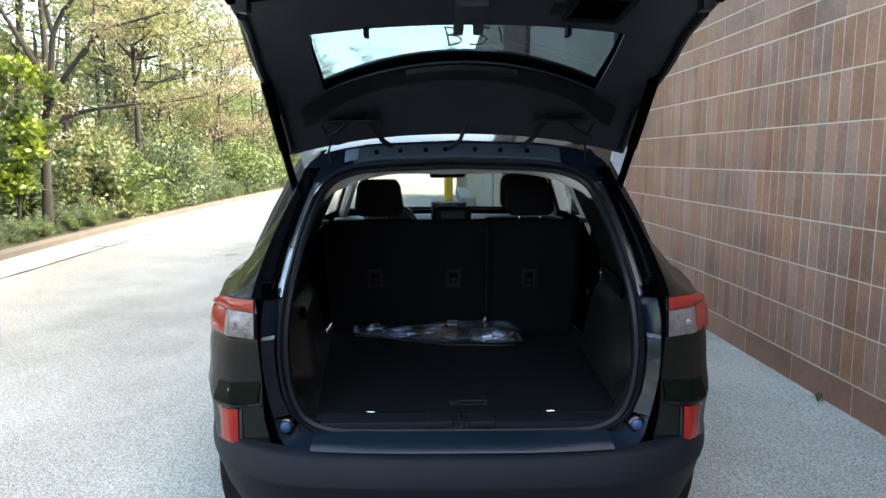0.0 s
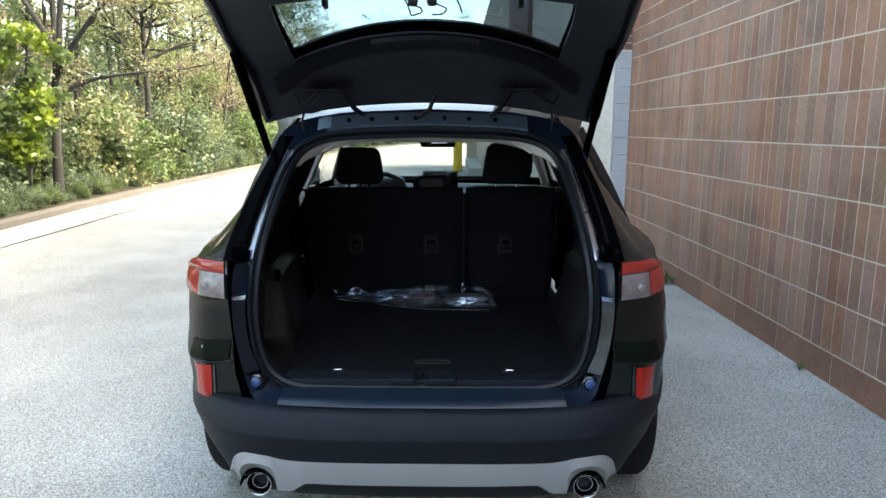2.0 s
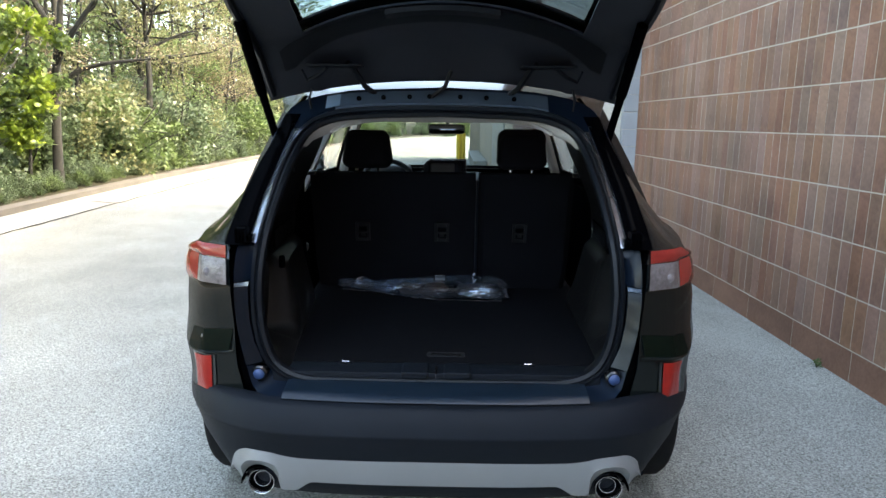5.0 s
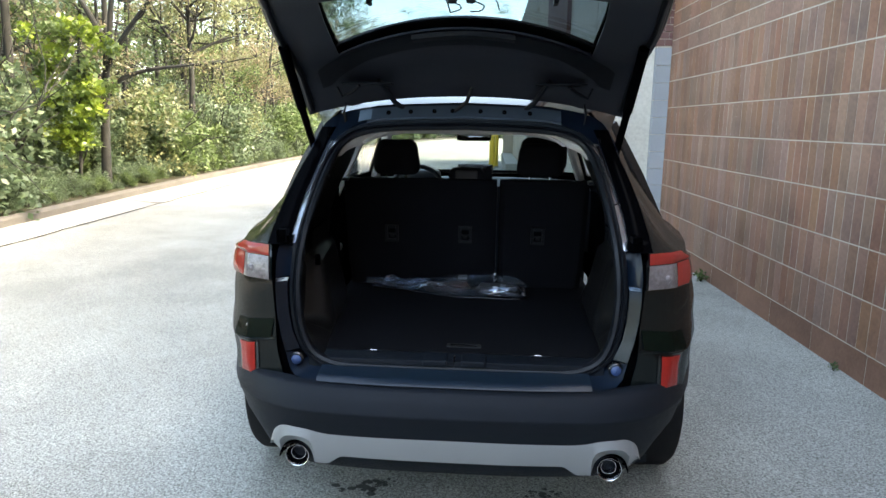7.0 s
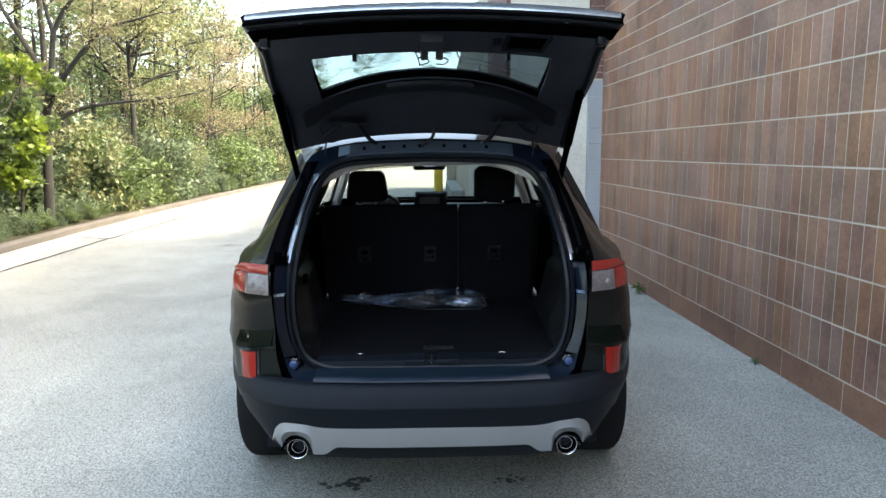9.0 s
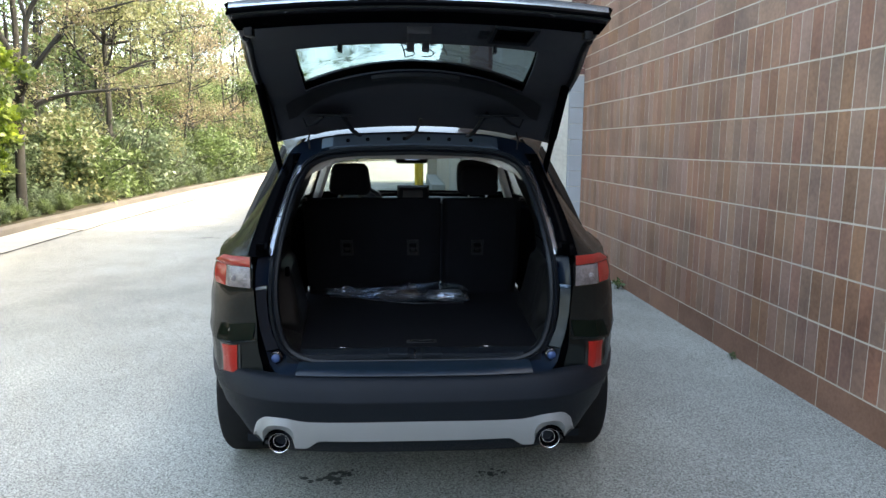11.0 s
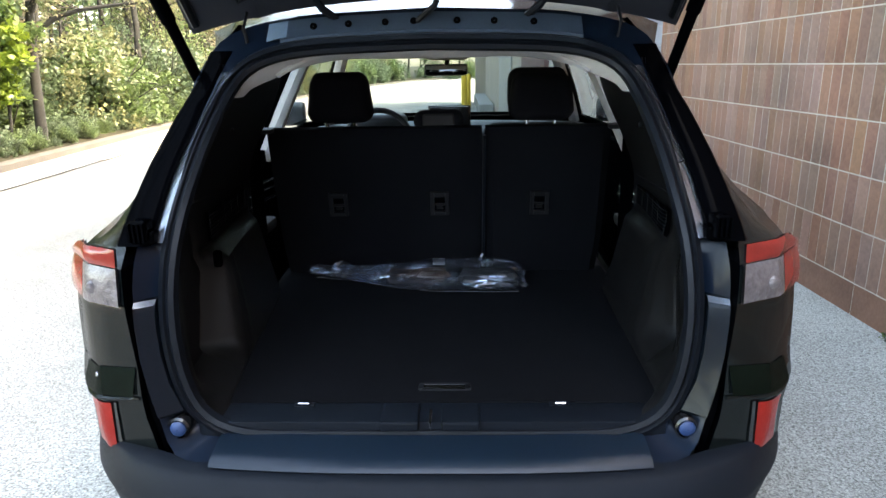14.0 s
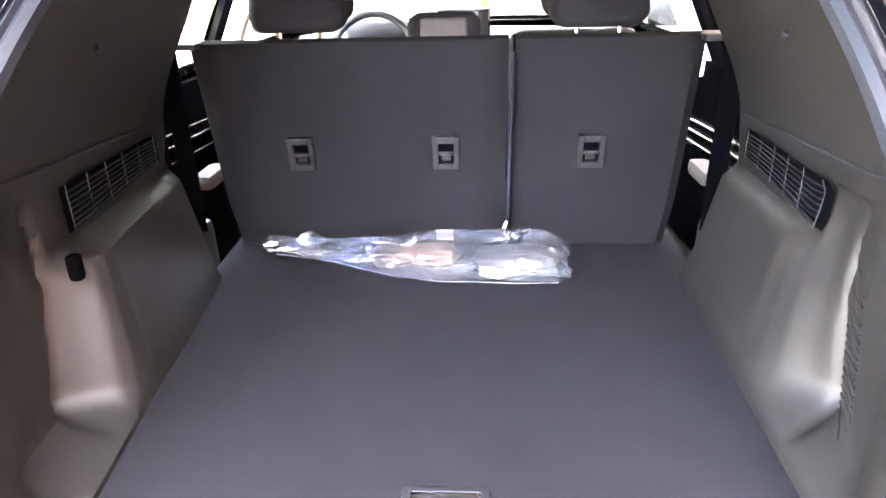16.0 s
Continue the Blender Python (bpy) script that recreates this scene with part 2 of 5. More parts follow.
for m_ in (TILE, TILEFAR):
    n_, l_ = m_.node_tree.nodes, m_.node_tree.links
    b_ = n_["Principled BSDF"]
    src_ = b_.inputs["Base Color"].links[0].from_socket
    ge, st, rg, vs = n_.new("ShaderNodeNewGeometry"), n_.new("ShaderNodeTexNoise"), n_.new("ShaderNodeMapRange"), n_.new("ShaderNodeVectorMath")
    st.inputs["Scale"].default_value, st.inputs["Detail"].default_value, st.inputs["Roughness"].default_value = 1.4, 9, 0.7
    l_.new(ge.outputs["Position"], st.inputs["Vector"])
    l_.new(st.outputs["Fac"], rg.inputs["Value"])
    for k_, v_ in (("From Min", 0.36), ("From Max", 0.62), ("To Min", 0.72), ("To Max", 1.12)):
        rg.inputs[k_].default_value = v_
    vs.operation = "SCALE"
    l_.new(src_, vs.inputs[0])
    l_.new(rg.outputs[0], vs.inputs["Scale"])
    rnd_ = n_.new("ShaderNodeObjectInfo").outputs["Random"] if m_ is TILE else ge.outputs["Random Per Island"]
    wh, hs = n_.new("ShaderNodeTexWhiteNoise"), n_.new("ShaderNodeHueSaturation")
    wh.noise_dimensions = "1D"
    l_.new(rnd_, wh.inputs["W"])
    sp_ = n_.new("ShaderNodeSeparateColor")
    l_.new(wh.outputs["Color"], sp_.inputs[0])
    for k_, ch, lo, hi in (("Hue", 0, .492, .507), ("Saturation", 1, .84, 1.14), ("Value", 2, .93, 1.10)):
        r_ = n_.new("ShaderNodeMapRange")
        l_.new(sp_.outputs[ch], r_.inputs["Value"])
        r_.inputs["To Min"].default_value, r_.inputs["To Max"].default_value = lo, hi
        l_.new(r_.outputs[0], hs.inputs[k_])
    l_.new(vs.outputs[0], hs.inputs["Color"])
    l_.new(hs.outputs[0], b_.inputs["Base Color"])
BASETILE = mat("rust_stained_base_tile", (0.17, 0.078, 0.045), 0.75, 0.0, 0.35, 3.5, 50, bump=0.4, tint=(0.27, 0.135, 0.082), island=0.3)
MORTAR = mat("pale_mortar", (0.50, 0.44, 0.36), 0.95, 0.0, 0.2, 3, 80, bump=0.5, spec=0.1)
REDBRICK = mat("dark_red_brick", (0.12, 0.055, 0.045), 0.85, 0.0, 0.3, 3, 60, bump=0.5, tint=(0.20, 0.10, 0.085), rand=0.5)
BLOCK = mat("grey_concrete_block", (0.30, 0.31, 0.32), 0.92, 0.0, 0.15, 3, 80, bump=0.6, rand=0.3)
PALEWALL = mat("pale_stained_render", (0.50, 0.46, 0.38), 0.9, 0.0, 0.18, 1.1, 30, bump=0.3, tint=(0.66, 0.62, 0.54))
BACKWALL = mat("unseen_wall_grey", (0.24, 0.27, 0.30), 0.92, 0.0, 0.15, 0.8, 40, bump=0.3)
TANWALL = mat("tan_panel_wall", (0.36, 0.30, 0.23), 0.9, 0.0, 0.15, 0.8, 30, bump=0.2)
SHUTTER = mat("grey_ribbed_shutter", (0.33, 0.32, 0.30), 0.5, 0.2, 0.1, 2, 50)
YELLOW = mat("yellow_bollard_paint", (0.62, 0.40, 0.03), 0.5, 0.0, 0.15, 4, 60)
BARK = mat("grey_brown_bark", (0.012, 0.0115, 0.009), 0.95, 0.0, 0.4, 5, 60, bump=1.0, tint=(0.026, 0.025, 0.020))


def leafmat(name, color, tint):
    m = mat(name, color, 0.45, 0.0, 0.4, 0.5, 6, tint=tint, island=0.6)
    n, l = m.node_tree.nodes, m.node_tree.links
    b = n["Principled BSDF"]
    tl, mx = n.new("ShaderNodeBsdfTranslucent"), n.new("ShaderNodeMixShader")
    src = b.inputs["Base Color"].links[0].from_socket
    l.new(src, tl.inputs[0])
    mx.inputs[0].default_value = 0.45
    l.new(b.outputs[0], mx.inputs[1])
    l.new(tl.outputs[0], mx.inputs[2])
    l.new(mx.outputs[0], n["Material Output"].inputs[0])
    return m


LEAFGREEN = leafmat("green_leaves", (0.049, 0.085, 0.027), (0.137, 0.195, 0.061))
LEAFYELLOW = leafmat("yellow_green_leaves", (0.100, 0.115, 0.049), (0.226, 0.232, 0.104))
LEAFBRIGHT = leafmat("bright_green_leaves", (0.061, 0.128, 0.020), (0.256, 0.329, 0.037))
LEAFTAN = leafmat("tan_autumn_leaves", (0.146, 0.120, 0.067), (0.268, 0.220, 0.122))
LEAFDULL = leafmat("grey_green_leaves", (0.040, 0.068, 0.034), (0.146, 0.201, 0.104))

# ---- building blocks ----
def thing(name, x, y, z, label, category, group="", kind=""):
    ob = new(name)
    ob.location = (x, y, z)
    return tagged(ob, label, category, group, kind)


def part(name, bm, material, parent=None, label="", smooth=True, kind=""):
    """One bmesh in world coordinates as one mesh object under a thing or part."""
    me = bpy.data.meshes.new(name)
    if smooth:
        for f in bm.faces:
            f.smooth = True
    bm.to_mesh(me)
    bm.free()
    mats = material if isinstance(material, (list, tuple)) else [material]
    for m in mats:
        me.materials.append(m)
    ob = new(name, me)
    if smooth:
        for e in me.polygons:
            e.use_smooth = True
        me.set_sharp_from_angle(angle=radians(38))
    if parent is not None:
        ob.parent = parent
        if parent.parent is None:
            ob.matrix_parent_inverse = Matrix.Translation(parent.location).inverted()
    if label:
        ob["label"] = label
    if kind:
        ob["kind"] = kind
    return ob


def box(bm, x0, x1, y0, y1, z0, z1, bevel=0.0, m=None):
    r = bmesh.ops.create_cube(bm, size=1.0)
    M = Matrix.Translation(((x0 + x1) / 2, (y0 + y1) / 2, (z0 + z1) / 2)) @ Matrix.Diagonal((abs(x1 - x0), abs(y1 - y0), abs(z1 - z0), 1))
    if m is not None:
        M = m @ M
    bmesh.ops.transform(bm, matrix=M, verts=r["verts"])
    if bevel:
        es = list({e for v in r["verts"] for e in v.link_edges})
        bmesh.ops.bevel(bm, geom=es, offset=bevel, segments=2, affect="EDGES", profile=0.6)
    return bm


def newbox(*a, **k):
    return box(bmesh.new(), *a, **k)


def grid(bm, rows, closed=False, pick=None):
    """Quads over rows of points. pick(i, j): whether to keep a quad."""
    vs = [[bm.verts.new(p) for p in r] for r in rows]
    n = len(rows[0])
    for i in range(len(rows) - 1):
        for j in range(n if closed else n - 1):
            if pick is None or pick(i, j):
                q = (vs[i][j], vs[i][(j + 1) % n], vs[i + 1][(j + 1) % n], vs[i + 1][j])
                try:
                    bm.faces.new(q)
                except ValueError:
                    pass
    loose = [v for v in bm.verts if not v.link_faces]
    bmesh.ops.delete(bm, geom=loose, context="VERTS")
    return bm


def thicken(bm, d):
    bmesh.ops.recalc_face_normals(bm, faces=bm.faces)
    bmesh.ops.solidify(bm, geom=list(bm.faces), thickness=d)
    return bm


def tube(bm, pts, r, n=8, cap=True):
    pts = [Vector(p) for p in pts]
    rr = r if isinstance(r, (list, tuple)) else [r] * len(pts)
    rows = []
    up = Vector((0.13, 0.21, 0.97))
    for k, p in enumerate(pts):
        d = (pts[min(k + 1, len(pts) - 1)] - pts[max(k - 1, 0)]).normalized()
        a = d.cross(up)
        if a.length < 0.1:
            a = d.cross(Vector((1, 0, 0)))
        a.normalize()
        b = d.cross(a)
        rows.append([p + rr[k] * (math.cos(t) * a + math.sin(t) * b) for t in [2 * math.pi * q / n for q in range(n)]])
    vs = [[bm.verts.new(p) for p in r_] for r_ in rows]
    for i in range(len(vs) - 1):
        for j in range(n):
            bm.faces.new((vs[i][j], vs[i][(j + 1) % n], vs[i + 1][(j + 1) % n], vs[i + 1][j]))
    if cap:
        bm.faces.new(vs[0][::-1])
        bm.faces.new(vs[-1])
    return bm


def lathe(bm, prof, c, axis="y", n=24):
    """Turns (radius, along) pairs round an axis through c."""
    rows = []
    for r, a in prof:
        row = []
        for q in range(n):
            t = 2 * math.pi * q / n
            u, v = r * math.cos(t), r * math.sin(t)
            row.append({"y": (c[0] + u, c[1] + a, c[2] + v), "x": (c[0] + a, c[1] + u, c[2] + v), "z": (c[0] + u, c[1] + v, c[2] + a)}[axis])
        rows.append(row)
    return grid(bm, rows, closed=True)


def lerp(a, b, t):
    return a + (b - a) * t


def spline(pts, n):
    """n points along a smooth curve through pts."""
    P = [Vector(p) for p in pts]
    L = [0.0]
    for a, b in zip(P, P[1:]):
        L.append(L[-1] + (b - a).length)
    out = []
    for q in range(n):
        s = L[-1] * q / (n - 1)
        k = max(i for i in range(len(P) - 1) if L[i] <= s + 1e-9)
        t = (s - L[k]) / max(1e-9, L[k + 1] - L[k])
        p0, p1, p2, p3 = P[max(k - 1, 0)], P[k], P[k + 1], P[min(k + 2, len(P) - 1)]
        out.append(0.5 * (2 * p1 + (p2 - p0) * t + (2 * p0 - 5 * p1 + 4 * p2 - p3) * t * t + (3 * p1 - p0 - 3 * p2 + p3) * t ** 3))
    return out


def interp(x, xs, ys):
    return float(np.interp(x, xs, ys))


def smooth01(a, b, x):
    t = min(1.0, max(0.0, (x - a) / (b - a)))
    return t * t * (3 - 2 * t)


def mirror(p):
    return (-p[0], p[1], p[2])

# ---- ground, road, kerb ----
def plain(name, bm, material, label, category, kind="structure", smooth=False):
    return tagged(part(name, bm, material, None, smooth=smooth), label, category, kind=kind)


WALL_SLOPE = 0.031


def wall_x(y):
    return 2.338 - WALL_SLOPE * y


bm = bmesh.new()
grid(bm, [[(x, y, -0.03) for x in (-900, -60, -20, 0, 20, 60, 900)] for y in (-900, -60, 0, 60, 900)])
plain("ground", bm, SOIL, "brown soil strewn with dry leaves under the trees", "ground")


KY = [-60, -20, 0, 6, 10, 14, 20, 30, 45, 60, 90]
KX = [-4.4, -5.6, -6.05, -6.36, -6.72, -7.0, -7.2, -7.3, -6.6, -4.1, 5.9]
GX = [-3.5, -4.7, -5.25, -5.52, -5.75, -5.88, -5.98, -6.1, -5.45, -3.1, 6.9]


def kerb_x(y):
    return interp(y, KY, KX)


def gutter_x(y):
    return interp(y, KY, GX)


ys = [-60 + 2.0 * i for i in range(76)]
bm = bmesh.new()
grid(bm, [[(lerp(gutter_x(y), max(9.0, gutter_x(y) + 9), k / 12), y, 0.0) for k in range(13)] for y in ys])
plain("road", bm, ASPHALT, "pale worn asphalt road with coarse aggregate", "road")

CRACK = mat("dirt_filled_crack", (0.016, 0.015, 0.013), 0.95, 0.0, 0.4, 12, 60, bump=0.5, spec=0.1)
STAIN = mat("oil_stain", (0.034, 0.038, 0.032), 0.8, 0.0, 0.4, 12, 60, bump=0.5)
gutter = thing("gutter", -6, 10, 0, "pale cream concrete gutter with cracked joints along the kerb", "gutter", kind="structure")
ylist = [-20 + 3.05 * i for i in range(30)]
for a, b in zip(ylist, ylist[1:]):
    bm = bmesh.new()
    n = 5
    sec = []
    for q in range(n + 1):
        y = lerp(a + 0.006, b - 0.006, q / n)
        k, g = kerb_x(y), gutter_x(y)
        sec.append([(g, y, -0.05), (g, y, 0.006), (lerp(g, k, 0.5), y, 0.0), (k + 0.02, y, 0.012), (k + 0.02, y, -0.05)])
    grid(bm, sec)
    part("gutter_slab", bm, CONCRETE, gutter)
bm = bmesh.new()
sec = []
for i in range(700):
    y = -20 + 0.12 * i
    g = gutter_x(y) + 0.05 * noise.noise((y * 1.3, 2, 0)) + 0.02 * noise.noise((y * 6, 5, 0))
    w = 0.020 + 0.016 * noise.noise((y * 2.1, 9, 0))
    sec.append([(g - w, y, 0.0085), (g + w, y, 0.0085)])
grid(bm, sec)
part("joint_crack", bm, CRACK, gutter, "dark broken joint", smooth=False)
for cy, lean in ((9.3, .35), (12.6, -.25), (17.2, .5)):
    bm = bmesh.new()
    sec = []
    for q in range(13):
        u = q / 12
        x = lerp(gutter_x(cy), kerb_x(cy), u)
        y = cy + lean * u + .12 * noise.noise((u * 4, cy, 0))
        w = .035 * (1 - .7 * u) + .012 * noise.noise((u * 9, cy, 4))
        sec.append([(x, y - w, lerp(.0105, .0145, u)), (x, y + w, lerp(.0105, .0145, u))])
    grid(bm, sec)
    part("cross_crack", bm, CRACK, gutter, "dark crack across the gutter", smooth=False)
kerb = thing("kerb", -7, 10, 0, "weathered concrete kerb with dirt along its top", "kerb", kind="structure")
for a, b in zip(ylist, ylist[1:]):
    bm = bmesh.new()
    sec = []
    for q in range(6):
        y = lerp(a + 0.005, b - 0.005, q / 5)
        k = kerb_x(y)
        sec.append([(k + 0.015, y, -0.05), (k, y, 0.10), (k - 0.03, y, 0.125), (k - 0.15, y, 0.13), (k - 0.16, y, -0.05)])
    grid(bm, sec)
    part("kerb_stone", bm, KERBTOP, kerb)
bm = bmesh.new()
sec = []
for i in range(60):
    y = -30 + 2.2 * i
    k = kerb_x(y) - 0.155
    sec.append([(k, y, 0.10)] + [(k - d, y, 0.10 + 0.06 * d + 0.10 * noise.noise((d, y * 0.6, 3))) for d in (0.5, 1.2, 2.5, 5, 9, 16, 30)])
grid(bm, sec)
plain("verge", bm, SOIL, "rising bank of soil and leaf litter behind the kerb", "bank", smooth=True)

# oil stains on the road behind the car
for sx, sy, sr in ((-0.39, 0.55, 0.055), (-0.31, 0.59, 0.03), (0.34, 0.565, 0.04), (-3.3, 8.3, 0.13)):
    bm = bmesh.new()
    srnd = random.Random(int(sx * 100) + 7)
    for blot in range(26):
        d, t0 = sr * 1.5 * srnd.random() ** 1.4, srnd.uniform(0, 2 * math.pi)
        bx, by = sx + 1.4 * d * math.cos(t0), sy + .8 * d * math.sin(t0)
        br = sr * srnd.uniform(.08, .42) * (1 - .3 * d / sr / 2)
        zb = .003 + .00012 * blot
        c = bm.verts.new((bx, by, zb))
        ring = []
        for q in range(11):
            t = q * 2 * math.pi / 11
            r = br * (0.75 + 0.7 * noise.noise((3 * math.cos(t), 3 * math.sin(t), bx * 40)))
            ring.append(bm.verts.new((bx + 1.3 * r * math.cos(t), by + r * math.sin(t), zb)))
        for q in range(11):
            bm.faces.new((c, ring[q], ring[(q + 1) % 11]))
    tagged(part("oil_stain", bm, STAIN), "small dark oil stain on the asphalt", "stain", kind="stuff")

# ---- long tiled wall ----
WALL_H, WALL_END = 6.8, 6.15
wall = thing("wall_east", 2.5, 0, 0, "long wall of brown glazed tiles with pale joints", "wall", kind="structure")
ang = math.atan(WALL_SLOPE)
WM = Matrix.Translation((2.338, 0, 0)) @ Matrix.Rotation(ang, 4, "Z")
bm = bmesh.new()
box(bm, 0.0015, 0.34, -30, WALL_END, -0.1, WALL_H, m=WM)
part("mortar_bed", bm, MORTAR, wall, "pale mortar joints", smooth=False)
COURSE, FIRST, PITCH = 0.2965, 0.182, 0.0988


def tile_mesh(w, h, name):
    bm = bmesh.new()
    g, b, s = 0.0030, 0.0012, 0.0024
    o = [bm.verts.new((0.02, y, z)) for y, z in ((s, g), (w - s, g), (w - s, h - g), (s, h - g))]
    f = [bm.verts.new((0.0, y, z)) for y, z in ((s + b, g + b), (w - s - b, g + b), (w - s - b, h - g - b), (s + b, h - g - b))]
    bm.faces.new(f[::-1])
    for q in range(4):
        bm.faces.new((o[q], f[q], f[(q + 1) % 4], o[(q + 1) % 4]))
    me = bpy.data.meshes.new(name)
    bm.normal_update()
    bm.to_mesh(me)
    bm.free()
    me.materials.append(TILE)
    return me

# unseen plain wall, added far behind to keep low light off the car's rear
back_wall = thing("wall_south", 0, -13, 0, "unseen plain grey wall added behind to hold back low light", "wall", kind="structure")
part("wall_face", newbox(-14, wall_x(-13), -13.3, -13, -0.1, 5.0), BACKWALL, back_wall, smooth=False)

# ---- block that steps out beyond the wall, bollards ----
annex = thing("annex_building", 2, 12, 0, "pale rendered loading block with brick and concrete block corners", "building", kind="structure")
XW = wall_x(WALL_END)
part("end_wall", newbox(1.0, XW - 0.17, 6.18, 6.5, -0.1, 7.0), PALEWALL, annex, "pale stained render", smooth=False)
bm = bmesh.new()
for k in range(12):
    box(bm, XW - 0.168, XW + 0.012, 6.10 + 0.002 * (k % 2), 6.5, 0.197 * k - 0.02, 0.197 * k + 0.172, 0.006)
part("block_pier", bm, BLOCK, annex, "grey concrete blocks", smooth=False)
bm = bmesh.new()
for k in range(58):
    for h in range(2):
        off = 0.045 if k % 2 else 0.0
        x0, x1 = (XW - 0.168, XW - 0.085 + off) if h == 0 else (XW - 0.08 + off, XW + 0.012)
        box(bm, x0, x1, 6.11, 6.5, 2.36 + 0.079 * k, 2.36 + 0.079 * k + 0.071)
part("brick_pier", bm, REDBRICK, annex, "dark red brick", smooth=False)
part("brick_pier_core", newbox(XW - 0.16, XW + 0.004, 6.118, 6.49, -0.1, 7.0), MORTAR, annex, smooth=False)
part("brick_corner", newbox(0.95, 1.0, 6.17, 8.9, -0.1, 7.0), REDBRICK, annex, "dark red brick corner", smooth=False)
part("side_wall", newbox(0.98, 1.3, 8.9, 24, -0.1, 4.6), TANWALL, annex, "tan wall panels", smooth=False)
bm = bmesh.new()
for k in range(28):
    box(bm, 0.945, 0.975, 11.0 + 0.13 * k, 11.0 + 0.13 * k + 0.09, 0, 3.2, 0.01)
part("ribbed_shutter", bm, SHUTTER, annex, "grey ribbed metal shutter", smooth=False)
part("far_wall", newbox(0.6, 12, 24.0, 24.5, -0.1, 4.6), TANWALL, annex, "tan wall panels", smooth=False)
part("loading_step", newbox(0.55, 0.95, 17.0, 24.0, 0, 0.35, 0.02), CONCRETE, annex, "concrete step", smooth=False)


def bollard(x, y):
    root = thing("bollard", x, y, 0, "yellow painted steel bollard beside the loading block", "bollard", "bollards at the loading block")
    bm = bmesh.new()
    lathe(bm, [(0.085, 0), (0.085, 1.02), (0.075, 1.07), (0.045, 1.105), (0.001, 1.115)], (x, y, 0), "z", 18)
    part("post", bm, YELLOW, root)
    part("base_collar", lathe(bmesh.new(), [(0.12, 0), (0.12, 0.03), (0.086, 0.04)], (x, y, 0), "z", 18), CONCRETE, root)


bollard(0.16, 20.0)
bollard(0.30, 20.9)

# ---- woodland ----
def leaf_cloud(bm, c, rx, ry, rz, n, size, rnd, shell=0.55):
    for _ in range(n):
        while True:
            p = Vector((rnd.uniform(-1, 1), rnd.uniform(-1, 1), rnd.uniform(-1, 1)))
            if shell * rnd.random() < p.length < 1:
                break
        q = Vector((c[0] + p.x * rx, c[1] + p.y * ry, c[2] + p.z * rz))
        s = size * rnd.uniform(0.6, 1.35)
        a = Vector((rnd.gauss(0, 1), rnd.gauss(0, 1), rnd.gauss(0, 0.7))).normalized()
        b = a.cross(Vector((rnd.gauss(0, 1), rnd.gauss(0, 1), rnd.gauss(0, 1)))).normalized()
        v = [bm.verts.new(q + s * (x * a + y * b)) for x, y in ((0, 0), (0.45, 0.33), (1.1, 0.0), (0.45, -0.33))]
        bm.faces.new((v[0], v[1], v[2]))
        bm.faces.new((v[0], v[2], v[3]))


def branch(bm, p, d, length, r, depth, rnd, tips, n=6):
    pts, rr = [Vector(p)], [r]
    steps = 5
    d = Vector(d).normalized()
    for k in range(steps):
        d = (d + Vector((rnd.gauss(0, 0.19), rnd.gauss(0, 0.19), rnd.gauss(0.03, 0.12)))).normalized()
        pts.append(pts[-1] + d * length / steps)
        rr.append(r * (1 - 0.75 * (k + 1) / steps) + 0.002)
    tube(bm, pts, rr, n, cap=False)
    if depth == 0:
        tips.append(pts[-1])
        tips.append(pts[-2])
        return
    for k in range(2 + depth):
        i = rnd.randint(2, steps)
        side = Vector((rnd.gauss(0, 1), rnd.gauss(0, 1), rnd.gauss(0.25, 0.45))).normalized()
        branch(bm, pts[i], d * 0.5 + side, length * rnd.uniform(0.45, 0.7), rr[i] * 0.7 + 0.002, depth - 1, rnd, tips, max(4, n - 1))
    tips.append(pts[-1])


def tree(seed, height, r, leafmat_, n_leaf, size, spread, lean, label, first=0.35):
    rnd = random.Random(seed)
    root = thing("tree", 0, 0, 0, label, "tree", "trees behind the kerb")
    bm = bmesh.new()
    pts, rr = [Vector((0, 0, -0.3))], [r * 1.3]
    d = Vector((lean[0], lean[1], 1)).normalized()
    for k in range(9):
        d = (d + Vector((rnd.gauss(0, 0.05), rnd.gauss(0, 0.05), 0.05))).normalized()
        pts.append(pts[-1] + d * (height + 0.3) / 9)
        rr.append(r * (1 - 0.85 * (k + 1) / 9) + 0.006)
    tube(bm, pts, rr, 10, cap=False)
    part("trunk", bm, BARK, root)
    tips = []
    for k in range(9):
        i = rnd.randint(max(1, int(first * 9)), 9)
        a = rnd.uniform(0, 2 * math.pi)
        bm = bmesh.new()
        branch(bm, pts[i], (math.cos(a), math.sin(a), rnd.uniform(0.1, 0.8)), height * spread * rnd.uniform(0.6, 1.1), rr[i] * 0.6 + 0.008, 2, rnd, tips)
        part("limb", bm, BARK, root)
    bm = bmesh.new()
    per = max(3, n_leaf // len(tips))
    for t in tips:
        s = rnd.uniform(0.25, 0.6)
        leaf_cloud(bm, t, s, s, s * 0.7, per, size, rnd, 0.1)
    part("crown", bm, leafmat_, root, smooth=False)
    return root


